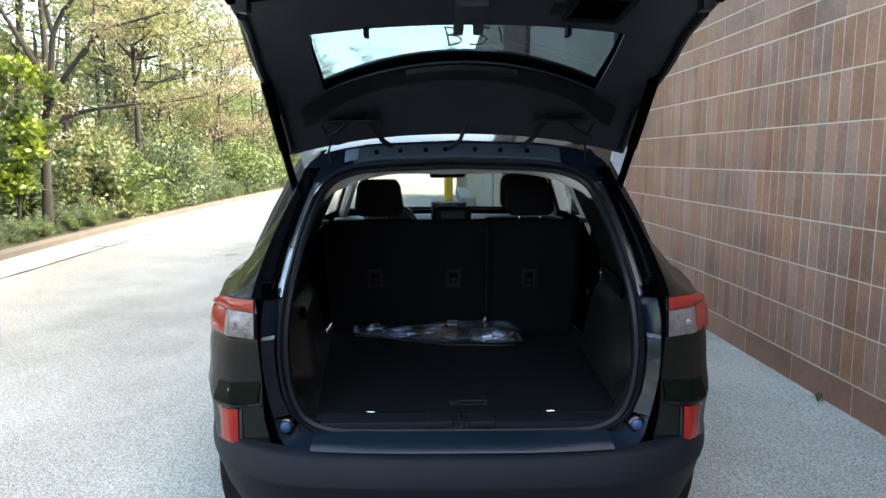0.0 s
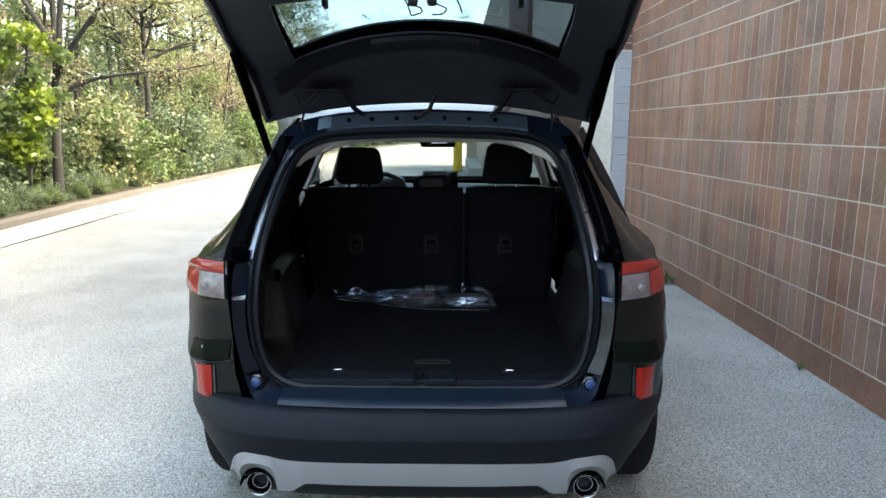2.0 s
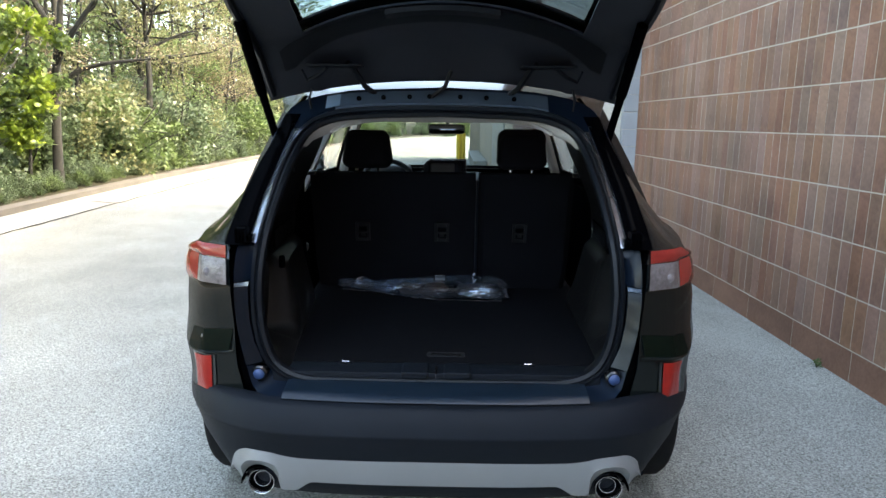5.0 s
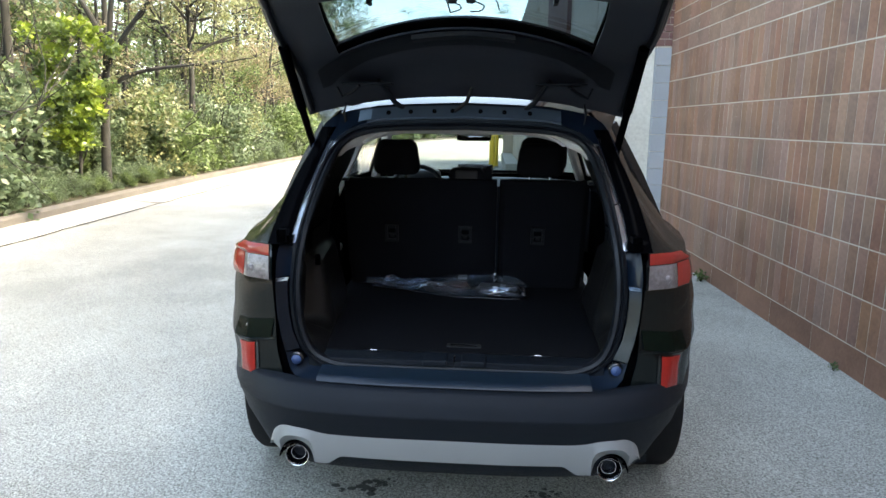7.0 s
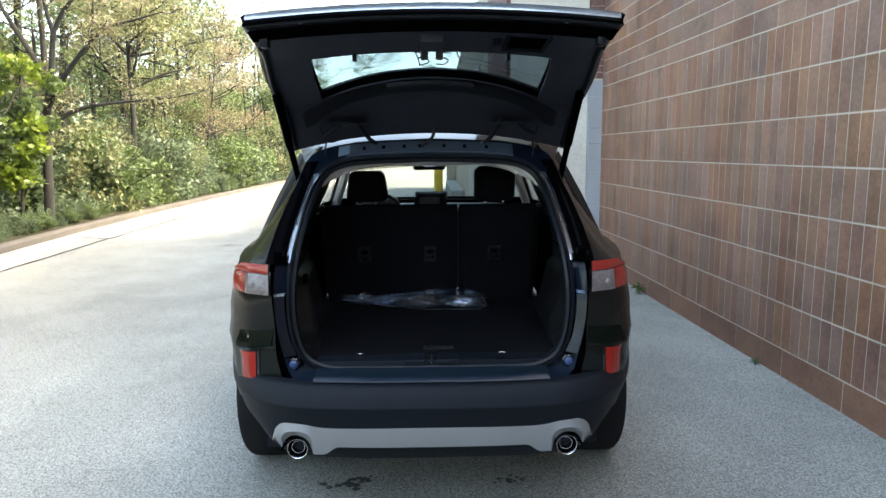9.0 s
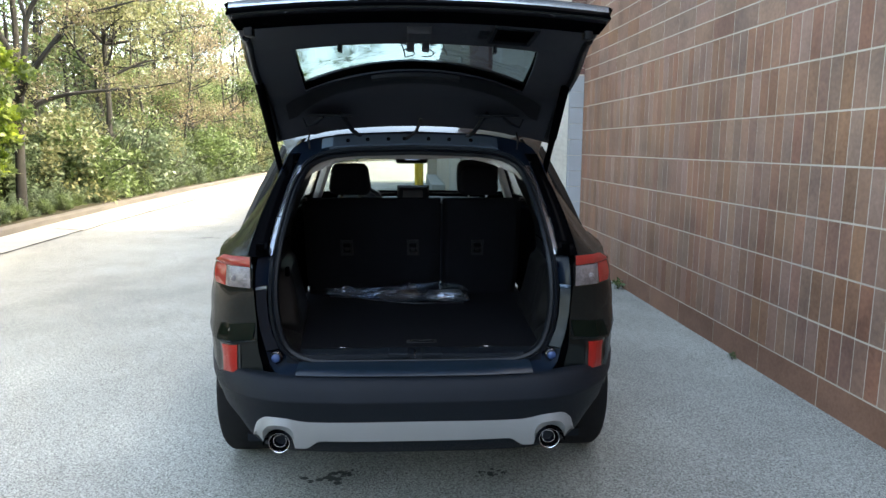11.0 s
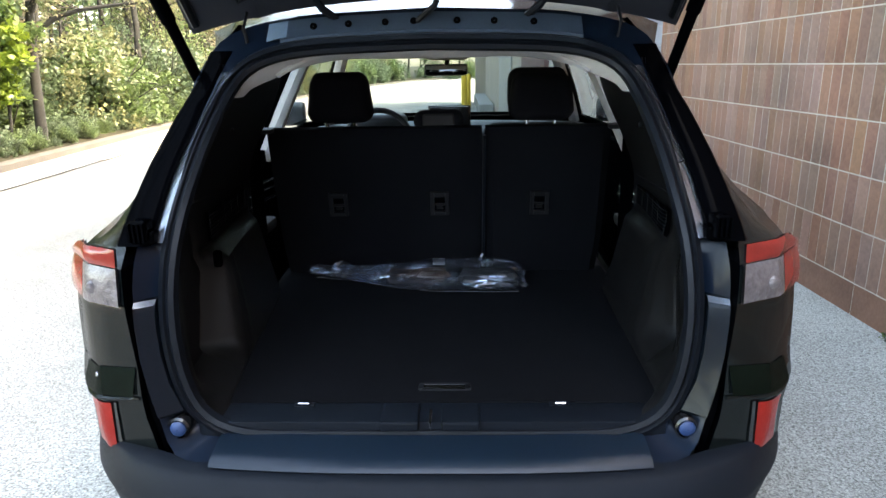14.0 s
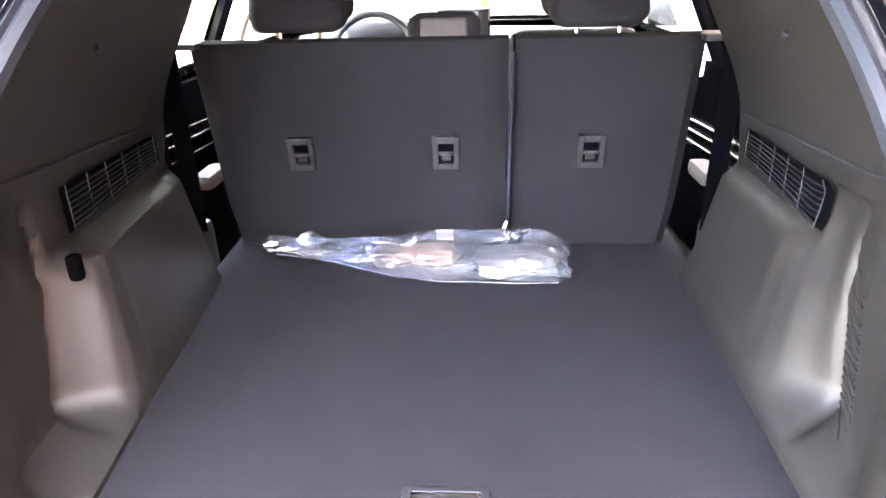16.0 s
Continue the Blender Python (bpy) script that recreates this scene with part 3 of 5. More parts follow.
def bush(seed, w, h, leafmat_, n_leaf, size, label):
    rnd = random.Random(seed)
    root = thing("bush", 0, 0, 0, label, "bush", "undergrowth behind the kerb")
    bm = bmesh.new()
    tips = []
    for k in range(7):
        a = rnd.uniform(0, 2 * math.pi)
        branch(bm, (0.2 * math.cos(a), 0.2 * math.sin(a), -0.15), (0.55 * math.cos(a), 0.55 * math.sin(a), 1), h * rnd.uniform(0.6, 1.0), 0.02, 1, rnd, tips, 5)
    part("stem_clump", bm, BARK, root)
    bm = bmesh.new()
    for k in range(46):
        a, q = rnd.uniform(0, 2 * math.pi), rnd.random() ** 0.5
        hh = h * (1 - 0.35 * q * q) * rnd.uniform(0.05, 1.0)
        s = rnd.uniform(0.16, 0.36)
        leaf_cloud(bm, (w * q * math.cos(a), w * q * math.sin(a), hh), s, s, s, n_leaf // 46, size, rnd, 0.1)
    part("foliage", bm, leafmat_, root, smooth=False)
    return root


rnd = random.Random(5)
kinds = [
    tree(1, 7.5, 0.10, LEAFYELLOW, 6500, 0.085, 0.30, (0.05, 0.02), "slim tree with thin yellow-green autumn leaves"),
    tree(2, 8.5, 0.12, LEAFGREEN, 7000, 0.085, 0.30, (-0.04, 0.03), "slim tree with small green leaves"),
    tree(3, 6.5, 0.08, LEAFTAN, 5200, 0.08, 0.32, (0.10, -0.05), "thin tree with tan autumn leaves"),
    tree(4, 9.0, 0.13, LEAFDULL, 5200, 0.085, 0.28, (0.02, 0.0), "tall sparse tree with grey-green leaves"),
    tree(6, 5.5, 0.055, LEAFGREEN, 5200, 0.08, 0.34, (0.03, 0.08), "young tree with green leaves", 0.2),
]
first_spots = [(-8.6, 16.5), (-10.5, 12.0), (-9.2, 23.0), (-11.5, 18.5), (-8.9, 20.0)]
for ob, (x, y) in zip(kinds, first_spots):
    ob.location = (x, y, 0.15)
spots = []
for i in range(44):
    y = 6 + i * 1.25 + rnd.uniform(-0.6, 0.6)
    spots.append((kerb_x(y) - rnd.uniform(1.2, 7.5) - (0 if y < 40 else 1), y))
for i in range(26):
    spots.append((rnd.uniform(-26, -13), rnd.uniform(4, 60)))
for i in range(20):
    x = -12 + i * 1.3
    spots.append((x, 66 + rnd.uniform(-3, 6) + max(0, x) * 1.4))
# unseen trees added beside and behind the camera, to hold back side light
for i in range(14):
    y = -9 + i * 1.05 + rnd.uniform(-0.4, 0.4)
    spots.append((kerb_x(y) - rnd.uniform(1.2, 4.5), y))
for i, (x, y) in enumerate(spots):
    copy_thing(kinds[rnd.choice((0, 1, 1, 2, 2, 3, 4, 4, 4))], Matrix.Translation((x, y, 0.12)) @ pose(0, 0, 0, 0, 0, rnd.uniform(0, 360)) @ Matrix.Scale(rnd.uniform(0.8, 1.25), 4))


def limb_tree(x, y, label):
    """The dark forked tree that leans over the kerb, its long limbs drawn as curves from the foot."""
    rnd = random.Random(11)
    root = thing("tree", x, y, 0.12, label, "tree", "trees behind the kerb")
    trunk = spline([(0, 0, -.3), (.06, 0, .75), (.10, .02, 1.5), (.20, 0, 2.3), (.32, .03, 3.0), (.40, 0, 3.5), (.62, -.05, 3.9), (.95, -.1, 4.3), (1.2, -.1, 5.2)], 22)
    bm = tube(bmesh.new(), [p + Vector((x, y, .12)) for p in trunk], [.104 - .0041 * q for q in range(22)], 10, cap=False)
    part("trunk", bm, BARK, root)
    limbs = (
        ([(.24, 0, 2.65), (.12, -.1, 3.05), (-.14, -.25, 3.65), (-.32, -.3, 4.05), (-.6, -.3, 4.9)], .062),
        ([(.40, 0, 3.45), (.36, .1, 3.6), (.22, .2, 3.98), (.12, .3, 4.4), (.0, .3, 5.2)], .05),
        ([(.20, 0, 2.25), (.48, -.1, 2.62), (.85, -.2, 3.02), (1.20, -.2, 3.42), (1.36, -.2, 3.6), (1.95, -.2, 3.75), (2.5, -.2, 3.9)], .06),
        ([(.15, 0, 1.80), (.44, .1, 2.10), (.95, .2, 2.28), (1.75, .3, 2.38), (2.32, .3, 2.42), (2.8, .3, 2.5)], .05),
        ([(.12, 0, 1.35), (-.15, .1, 1.75), (-.35, .2, 2.3), (-.7, .3, 2.8)], .04),
        ([(1.20, -.2, 3.42), (1.22, -.1, 3.9), (1.2, 0, 4.6)], .03),
    )
    tips = []
    for pts, r in limbs:
        c = [p + Vector((x, y, .12)) for p in spline(pts, 14)]
        bm = tube(bmesh.new(), c, [r * (1 - .78 * q / 13) for q in range(14)], 8, cap=False)
        for q in range(5, 14, 2):
            side = Vector((rnd.gauss(.2, .7), rnd.gauss(0, .7), rnd.gauss(.35, .5)))
            branch(bm, c[q], side, rnd.uniform(.35, .8), r * .28, 1, rnd, tips, 5)
        tips.append(c[-1])
        part("limb", bm, BARK, root)
    for name, mt, share in (("crown", LEAFTAN, 0), ("yellow_crown", LEAFYELLOW, 1)):
        bm = bmesh.new()
        for q, t in enumerate(tips):
            if q % 2 == share:
                w = rnd.uniform(.16, .36)
                leaf_cloud(bm, t, w, w, w * .6, 34, .05, rnd, .1)
        part(name, bm, mt, root, smooth=False)
    return root


def vine(x, y):
    rnd = random.Random(12)
    root = thing("climbing_vine", x, y, 0.12, "bright green broad-leaved vine hanging over a thin stem", "vine")
    part("stem", tube(bmesh.new(), [(x, y, .05), (x + .1, y, 1.2), (x + .25, y - .1, 2.4), (x + .3, y - .1, 3.0)], [.03, .025, .02, .012], 7), BARK, root)
    # lit and shaded leaves by colour: random clumps take the darker green
    for name, mt, share in (("foliage", LEAFBRIGHT, 0), ("painted_shade_foliage", LEAFGREEN, 1)):
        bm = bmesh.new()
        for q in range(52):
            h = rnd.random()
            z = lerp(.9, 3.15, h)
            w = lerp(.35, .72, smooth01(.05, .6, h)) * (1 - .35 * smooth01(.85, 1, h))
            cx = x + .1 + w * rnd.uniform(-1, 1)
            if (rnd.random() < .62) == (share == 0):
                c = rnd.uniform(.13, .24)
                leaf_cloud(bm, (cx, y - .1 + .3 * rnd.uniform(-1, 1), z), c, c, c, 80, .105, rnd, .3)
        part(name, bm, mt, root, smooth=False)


limb_tree(-7.36, 10.4, "dark-barked forked tree by the kerb with thin tan leaves")
vine(-7.62, 10.0)
bushes = [
    bush(21, 1.1, 1.9, LEAFDULL, 4200, 0.09, "dense grey-green bush behind the kerb"),
    bush(22, 1.0, 1.6, LEAFGREEN, 4200, 0.09, "dense green bush under the trees"),
    bush(23, 1.2, 2.3, LEAFYELLOW, 3800, 0.075, "loose yellow-green bush under the trees"),
    bush(24, 0.9, 1.2, LEAFDULL, 3600, 0.08, "low grey-green bush beside the kerb"),
]
for ob, (x, y) in zip(bushes, ((-8.4, 13.5), (-8.3, 15.3), (-9.6, 17.0), (-8.2, 18.0))):
    ob.location = (x, y, 0.12)
for i in range(120):
    y = 4.5 + i * 0.52 + rnd.uniform(-0.3, 0.3)
    far = rnd.choice((0.75, 1.0, 1.3, 1.9, 2.8, 3.8))
    x = kerb_x(y) - 0.4 - far * rnd.uniform(0.8, 1.2)
    if 9.0 < y < 11.4 and x > -8.2:
        x -= 1.5
    if y > 60:
        x = rnd.uniform(-12, 14)
        y = 63 + rnd.uniform(0, 3) + max(0, x) * 1.4
    copy_thing(bushes[rnd.choice((0, 0, 0, 1, 1, 1, 1, 2, 3))], Matrix.Translation((x, y, 0.1)) @ pose(0, 0, 0, 0, 0, rnd.uniform(0, 360)) @ Matrix.Scale(rnd.uniform(0.8, 1.35), 4))

for k, x, y, size in ((2, -8.3, 22.0, .78), (0, -8.6, 24.6, .72), (2, -8.9, 27.5, .85), (0, -9.6, 19.5, .7)):
    copy_thing(kinds[k], Matrix.Translation((x, y, .1)) @ pose(0, 0, 0, 0, 0, 97 * y) @ Matrix.Scale(size, 4))

# dense far woods that close the view between the trunks
for name, mt, seed in (("far_woods", LEAFDULL, 41), ("far_autumn_woods", LEAFTAN, 42)):
    rnd2 = random.Random(seed)
    bm = bmesh.new()
    for q in range(620 if seed == 41 else 300):
        y = rnd2.uniform(2, 72)
        x = -14.5 - rnd2.uniform(0, 9) + (max(0, y - 40) * .25)
        top = 6.0 + 1.8 * noise.noise((y * .14, 3, 0)) + .8 * noise.noise((y * .5, 8, 0))
        z = top * rnd2.random() ** .8
        w = rnd2.uniform(.5, 1.1)
        leaf_cloud(bm, (x, y, z), w, w, w * .7, 44, .30, rnd2, .1)
    tagged(part(name, bm, mt, None, smooth=False), "dense far woodland of green and tan leaves", "woods", kind="stuff")

for i in range(70):
    y = 6.0 + i * 0.62 + rnd.uniform(-0.25, 0.25)
    copy_thing(bushes[rnd.choice((0, 1, 3, 3))], Matrix.Translation((kerb_x(y) - rnd.uniform(0.62, 0.95) - (.9 if 9.2 < y < 11 else 0), y, 0.1)) @ pose(0, 0, 0, 0, 0, rnd.uniform(0, 360)) @ Matrix.Scale(rnd.uniform(0.3, 0.48), 4))

for i in range(64):
    y = 5.5 + i * 0.36 + rnd.uniform(-0.2, 0.2)
    copy_thing(bushes[rnd.choice((0, 1, 3))], Matrix.Translation((kerb_x(y) - rnd.uniform(0.42, 0.75), y, 0.1)) @ pose(0, 0, 0, 0, 0, rnd.uniform(0, 360)) @ Matrix.Scale(rnd.uniform(0.14, 0.24), 4))

weed = thing("weed", wall_x(4.4) - .06, 4.4, 0, "small green weed at the foot of the tiled wall", "weed", "weeds along the wall")
bm = bmesh.new()
for q in range(5):
    t = q * 1.3
    tube(bm, [(wall_x(4.4) - .06, 4.4, -.005), (wall_x(4.4) - .06 + .04 * math.cos(t), 4.4 + .05 * math.sin(t), .07)], [.003, .0015], 5)
part("stems", bm, BARK, weed)
bm = bmesh.new()
leaf_cloud(bm, (wall_x(4.4) - .06, 4.4, .055), .055, .08, .045, 60, .035, random.Random(25), 0.2)
part("foliage", bm, LEAFGREEN, weed, smooth=False)
for y, k in ((2.1, .5), (5.4, .7)):
    copy_thing(weed, Matrix.Translation((wall_x(y) - .05, y, 0)) @ pose(0, 0, 0, 0, 0, 70 * y) @ Matrix.Scale(k, 4))

# ---- the car ----
car = thing("car", 0, 2.3, 0, "black compact sport utility car parked with its liftgate open", "car")

SEAL = [(0, .13, .688), (.25, .13, .688), (.38, .13, .695), (.455, .135, .73), (.49, .14, .80), (.505, .15, .90), (.505, .17, 1.0), (.495, .21, 1.10), (.475, .30, 1.22), (.452, .40, 1.32), (.42, .46, 1.385), (.36, .49, 1.42), (.25, .505, 1.437), (0, .515, 1.445)]
JAMBL = [(0, .045, .660), (.25, .045, .660), (.42, .055, .662), (.500, .078, .668), (.522, .092, .694), (.536, .102, .744), (.550, .110, .79), (.562, .118, .84), (.570, .128, .90), (.573, .138, .96), (.573, .16, 1.03), (.568, .21, 1.10), (.562, .325, 1.22), (.545, .44, 1.33), (.520, .52, 1.420), (.462, .563, 1.482), (.3, .575, 1.516), (0, .585, 1.528)]
NS = 64
seal_r, jamb_r = spline(SEAL, NS), spline(JAMBL, NS)


def seal_y(z):
    pts = [p for p in seal_r if p.x > .40]
    return interp(z, [p.z for p in pts], [p.y for p in pts])


def around(half):
    return [Vector(p) for p in half] + [Vector(mirror(p)) for p in half[-2:0:-1]]


# body shell: rows from the sill up to the roof, columns from the rear jamb to the middle of the nose
ROWZ = [q / 16 for q in range(17)]
PLAN = [(.555, .125), (.578, .105), (.668, .147), (.750, .240), (.811, .39), (.86, .58), (.905, .80), (.925, 1.05), (.93, 1.75), (.93, 1.86), (.925, 2.95), (.915, 3.45), (.87, 4.1), (.72, 4.42), (.4, 4.56), (0, 4.6)]


def low_z(y):
    z = 0.27 if y > 0.75 else 0.55
    for yc in (0.94, 3.65):
        if abs(y - yc) < 0.41:
            z = max(z, 0.36 + math.sqrt(0.41 ** 2 - (y - yc) ** 2))
    return z


PLAN_F = []
for k in range(len(PLAN) - 1):
    (xa, ya), (xb, yb) = PLAN[k], PLAN[k + 1]
    n = 1 if k in (0, 8, 14) else (3 if k in (6, 7, 10, 11) else 2)
    PLAN_F += [(lerp(xa, xb, q / n), lerp(ya, yb, q / n), k + q / n) for q in range(n)]
PLAN_F.append((*PLAN[-1], 15.0))


def jamb_at(z):
    p = [q for q in jamb_r if q.x > 0.4 and q.z > 0.68]
    return interp(z, [q.z for q in p], [q.x for q in p]), interp(z, [q.z for q in p], [q.y for q in p])


def shell_point(k, x, y, zf, belt=1.04):
    z0 = low_z(y)
    z = lerp(z0, belt - 0.10 * smooth01(3.3, 4.6, y), zf)
    bulge = 1 - 0.045 * abs((z - 0.74) / 0.5) ** 2 - 0.02 * smooth01(0.55, 0.3, z)
    xx = x * bulge * (1 - .032 * smooth01(.88, 1.04, z) * smooth01(2.6, 4.2, k) * smooth01(9, 6, k))
    if k < 1:
        jx, jy = jamb_at(z)
        return (jx, jy, z)
    xx += .010 * math.exp(-((z - .765) / .035) ** 2) * smooth01(1.6, 2.6, k) * smooth01(6, 3.5, k)
    if k < 2:
        xx = lerp(interp(z, (.55, .65, .69, .74, .79, .84, .95, 1.04), (.542, .545, .553, .564, .566, .565, .572, .575)), PLAN[2][0] * bulge, k - 1)
    return (xx, y + (0.02 * smooth01(0.95, 1.1, z) if y < 0.5 else 0), z)


UPZ = [1.055, 1.09, 1.18, 1.28, 1.38, 1.46, 1.50]
SIDE = {1.055: .865, 1.09: .845, 1.18: .80, 1.28: .745, 1.38: .685, 1.46: .63, 1.50: .595}


def upper_point(k, z):
    jx, jy = jamb_at(min(z, 1.49))
    jx = min(jx, interp(z, (1.06, 1.11, 1.21, 1.30, 1.365, 1.43, 1.5), (.60, .594, .574, .546, .520, .500, .48)) - .018 * smooth01(1.15, 1.3, z))
    sx = SIDE[z]
    t = (z - 1.055) / (1.50 - 1.055)
    ya, yb = lerp(3.25, 2.62, t), lerp(3.55, 2.80, t)
    w = [jx + interp(z, (1.055, 1.09, 1.18, 1.28, 1.5), v) for v in ((.022, .02, .015, .012, .012), (.07, .055, .032, .026, .026), (.125, .095, .05, .035, .035), (.165, .135, .072, .046, .042), (.232, .195, .125, .075, .05))]
    ctl = [(0, jx, jy), (1, w[0], jy + .0), (2, w[1], jy + .03), (3, w[2], jy + .09), (4, w[3], jy + .22), (5, w[4], lerp(.60, .78, t)), (6, lerp(w[4], sx, .45), .86), (7, lerp(w[4], sx, .75), 1.06), (8, sx, 1.75), (9, sx, 1.86), (10, sx * .985, ya), (11, sx * .93, lerp(3.36, 2.70, t)), (12, sx * .80, lerp(3.47, 2.76, t)), (13, sx * .55, yb - .03), (14, sx * .28, yb - .005), (15, 0, yb)]
    ks = [c[0] for c in ctl]
    return (interp(k, ks, [c[1] for c in ctl]), interp(k, ks, [c[2] for c in ctl]), z)


rows = [[shell_point(k, x, y, zf) for x, y, k in PLAN_F] for zf in ROWZ]
rows += [[upper_point(k, z) for x, y, k in PLAN_F] for z in UPZ]
NLOW = len(ROWZ)


def is_glass(i, j):
    k = PLAN_F[j][2]
    up = NLOW + 1 <= i < NLOW + 5
    return up and (7 <= k < 8 or 9 <= k < 10 or 11 <= k)


def both(rows_):
    return [rows_, [[mirror(p) for p in r] for r in rows_]]


for sgn, rr in zip((1, -1), both(rows)):
    bm = grid(bmesh.new(), rr, pick=lambda i, j: not is_glass(i, j) and PLAN_F[j][2] >= 1)
    bmesh.ops.recalc_face_normals(bm, faces=bm.faces)
    part("body_side", bm, PAINT, car, "gloss black painted body side")
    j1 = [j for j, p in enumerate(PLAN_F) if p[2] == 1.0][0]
    # near-black sheet set into the gap as its shade
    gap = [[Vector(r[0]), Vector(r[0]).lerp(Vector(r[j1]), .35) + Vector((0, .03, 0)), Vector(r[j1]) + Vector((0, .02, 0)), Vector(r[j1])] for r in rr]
    part("gate_gap_shade", grid(bmesh.new(), gap), CLAD, car, "black sheet for the shade in the gap beside the jamb")
    for nm, lo, hi in (("rear_door_window", 7, 8), ("front_door_window", 9, 10)):
        bm = grid(bmesh.new(), rr, pick=lambda i, j: is_glass(i, j) and lo <= PLAN_F[j][2] < hi)
        part(nm, bm, WINDOW, car).visible_shadow = False
wind = [r[[j for j, p in enumerate(PLAN_F) if p[2] >= 11][0]:] for r in rows[NLOW + 1:NLOW + 6]]
bm = grid(bmesh.new(), [[*r, *[mirror(p) for p in r[-2::-1]]] for r in wind])
part("windscreen", bm, WINDSCREEN, car).visible_shadow = False

# roof
ry = [.585, .75, 1.0, 1.5, 2.0, 2.4, 2.80]
rz = [1.537, 1.566, 1.60, 1.63, 1.625, 1.59, 1.52]
rws = []
for y, z in zip(ry, rz):
    hw = interp(y, (.585, .75, 1.0), (.522, .575, .60))
    edge_z = lambda x_: interp(abs(x_), (0, .3, .462, .522, .59), (1.531, 1.520, 1.487, 1.425, 1.40))
    rws.append([(hw * u, y, edge_z(hw * u)) if y < .6 else (hw * u, y + (0.03 if abs(u) > .8 and y < .6 else 0) - (0.02 + 0.16 * u * u if y > 2.6 else 0), lerp(z, 1.50, abs(u) ** 3.2) - (0.005 if abs(u) == 1 else 0)) for u in [q / 10 for q in range(-10, 11)]])
rws.insert(0, [(p[0], .594, p[2] - .012) for p in rws[0]])
bm = grid(bmesh.new(), rws)
part("roof", bm, PAINT, car, "gloss black roof")

# jamb round the opening, and the rubber seal
J, S = around(jamb_r), around(seal_r)
mid1 = [j.lerp(s, 0.25) + Vector((0, lerp(0.018, 0.0, smooth01(1.0, 1.15, s.z)), 0)) for j, s in zip(J, S)]
mid2 = [j.lerp(s, 0.72) + Vector((0, lerp(0.03, 0.0, smooth01(1.0, 1.15, s.z)), 0)) for j, s in zip(J, S)]
bm = grid(bmesh.new(), [J, mid1, mid2, [s + Vector((0, 0.012, 0)) for s in S]], closed=True)
part("tailgate_jamb", bm, JAMB, car, "dark blue-black painted door frame")
cen = Vector((0, .28, 1.06))
bm = bmesh.new()
prof = [(0.000, 0.0), (0.004, -0.014), (0.014, -0.018), (0.022, -0.010), (0.026, -0.016), (0.036, -0.012), (0.040, 0.004), (0.038, 0.03)]
rws = []
for o, d in prof:
    row = []
    for q, s in enumerate(S):
        a, b = S[q - 1], S[(q + 1) % len(S)]
        tdir = (b - a).normalized()
        outw = Vector((s.x - cen.x, 0, s.z - cen.z))
        outw -= tdir * outw.dot(tdir)
        row.append(s + outw.normalized() * (o - 0.012) + Vector((0, d + 0.004, 0)))
    rws.append(row)
grid(bm, rws, closed=True)
part("weatherstrip", bm, RUBBER, car, "ribbed black rubber seal")

# bumper
BP = [(0, 0.0), (.2, .002), (.38, .014), (.50, .036), (.60, .085), (.67, .150), (.733, .235), (.788, .355), (.83, .48), (.855, .56)]
bpl = spline([(x, y, 0) for x, y in BP], 26)
BR = [(.664, .05, 1.0), (.662, .012, 1.0), (.654, -.002, 1.0), (.62, -.016, 1.005), (.592, -.027, 1.005), (.586, -.028, 1.005), (.578, -.024, 1.003), (.50, -.004, .995), (.46, .008, .99), (.44, .012, .985), (.40, .03, .975), (.365, .06, .95)]


def strip(rowdef, plan):
    rr = []
    for z, dy, sx in rowdef:
        h = [(p.x * sx * (1 - .055 * smooth01(.60, .40, z) * smooth01(.6, .85, p.x)), p.y + dy, z + 0.085 * smooth01(.56, .80, p.x) * smooth01(.50, .40, z)) for p in plan]
        rr.append([mirror(p) for p in h[:0:-1]] + h)
    return rr


bm = grid(bmesh.new(), strip(BR, bpl))
part("rear_bumper", thicken(bm, 0.012), PLASTIC, car, "textured black plastic bumper")
bm = grid(bmesh.new(), strip([(.692, .112, 1.0), (.688, .08, 1.0), (.683, .05, 1.0), (.677, .028, 1.0), (.668, .020, 1.0)], [p for p in bpl if p.x < .45]))
part("sill_plate", thicken(bm, 0.004), SILL, car, "smooth black loading sill, tinted with reflected sky blue")

# skid plate with flared ends round the exhaust tips
sk = []
for q in range(121):
    u = -1 + q / 60
    x = 0.585 * u
    ax = abs(x)
    y = interp(ax, [p.x for p in bpl], [p.y for p in bpl])
    flare = math.exp(-((ax - 0.50) / 0.075) ** 2)
    e = min(1.0, max(0.0, (ax - .515) / .072))
    top = 0.424 + lerp(.121, .100, smooth01(0, .52, ax)) * math.sqrt(max(0.0, 1 - e * e))
    bot = 0.428 - 0.030 * smooth01(.335, .395, ax) + 0.034 * smooth01(.53, .575, ax)
    if abs(ax - .486) < .052:
        bot = max(bot, 0.411 + math.sqrt(.054 ** 2 - (ax - .486) ** 2))
    bot = min(bot, top - 0.004)
    sk.append([(x, y + 0.012, top + 0.004), (x, y - 0.004 - 0.006 * flare, top - 0.006), (x, y - 0.008 - 0.012 * flare, lerp(top, bot, 0.5)), (x, y + 0.004, bot + 0.004), (x, y + 0.03, bot)])
bm = grid(bmesh.new(), sk)
part("skid_plate", thicken(bm, 0.006), SKID, car, "silver-grey plastic skid plate")
rws = []
for z, dy in ((.425, .03), (.40, .055), (.35, .14), (.27, .40)):
    rws.append([(x, y + dy, z) for x, y in ((-.66, .22), (-.58, .12), (-.4, .05), (0, .03), (.4, .05), (.58, .12), (.66, .22))])
part("lower_valance", grid(bmesh.new(), rws), PLASTIC, car, "black plastic valance")
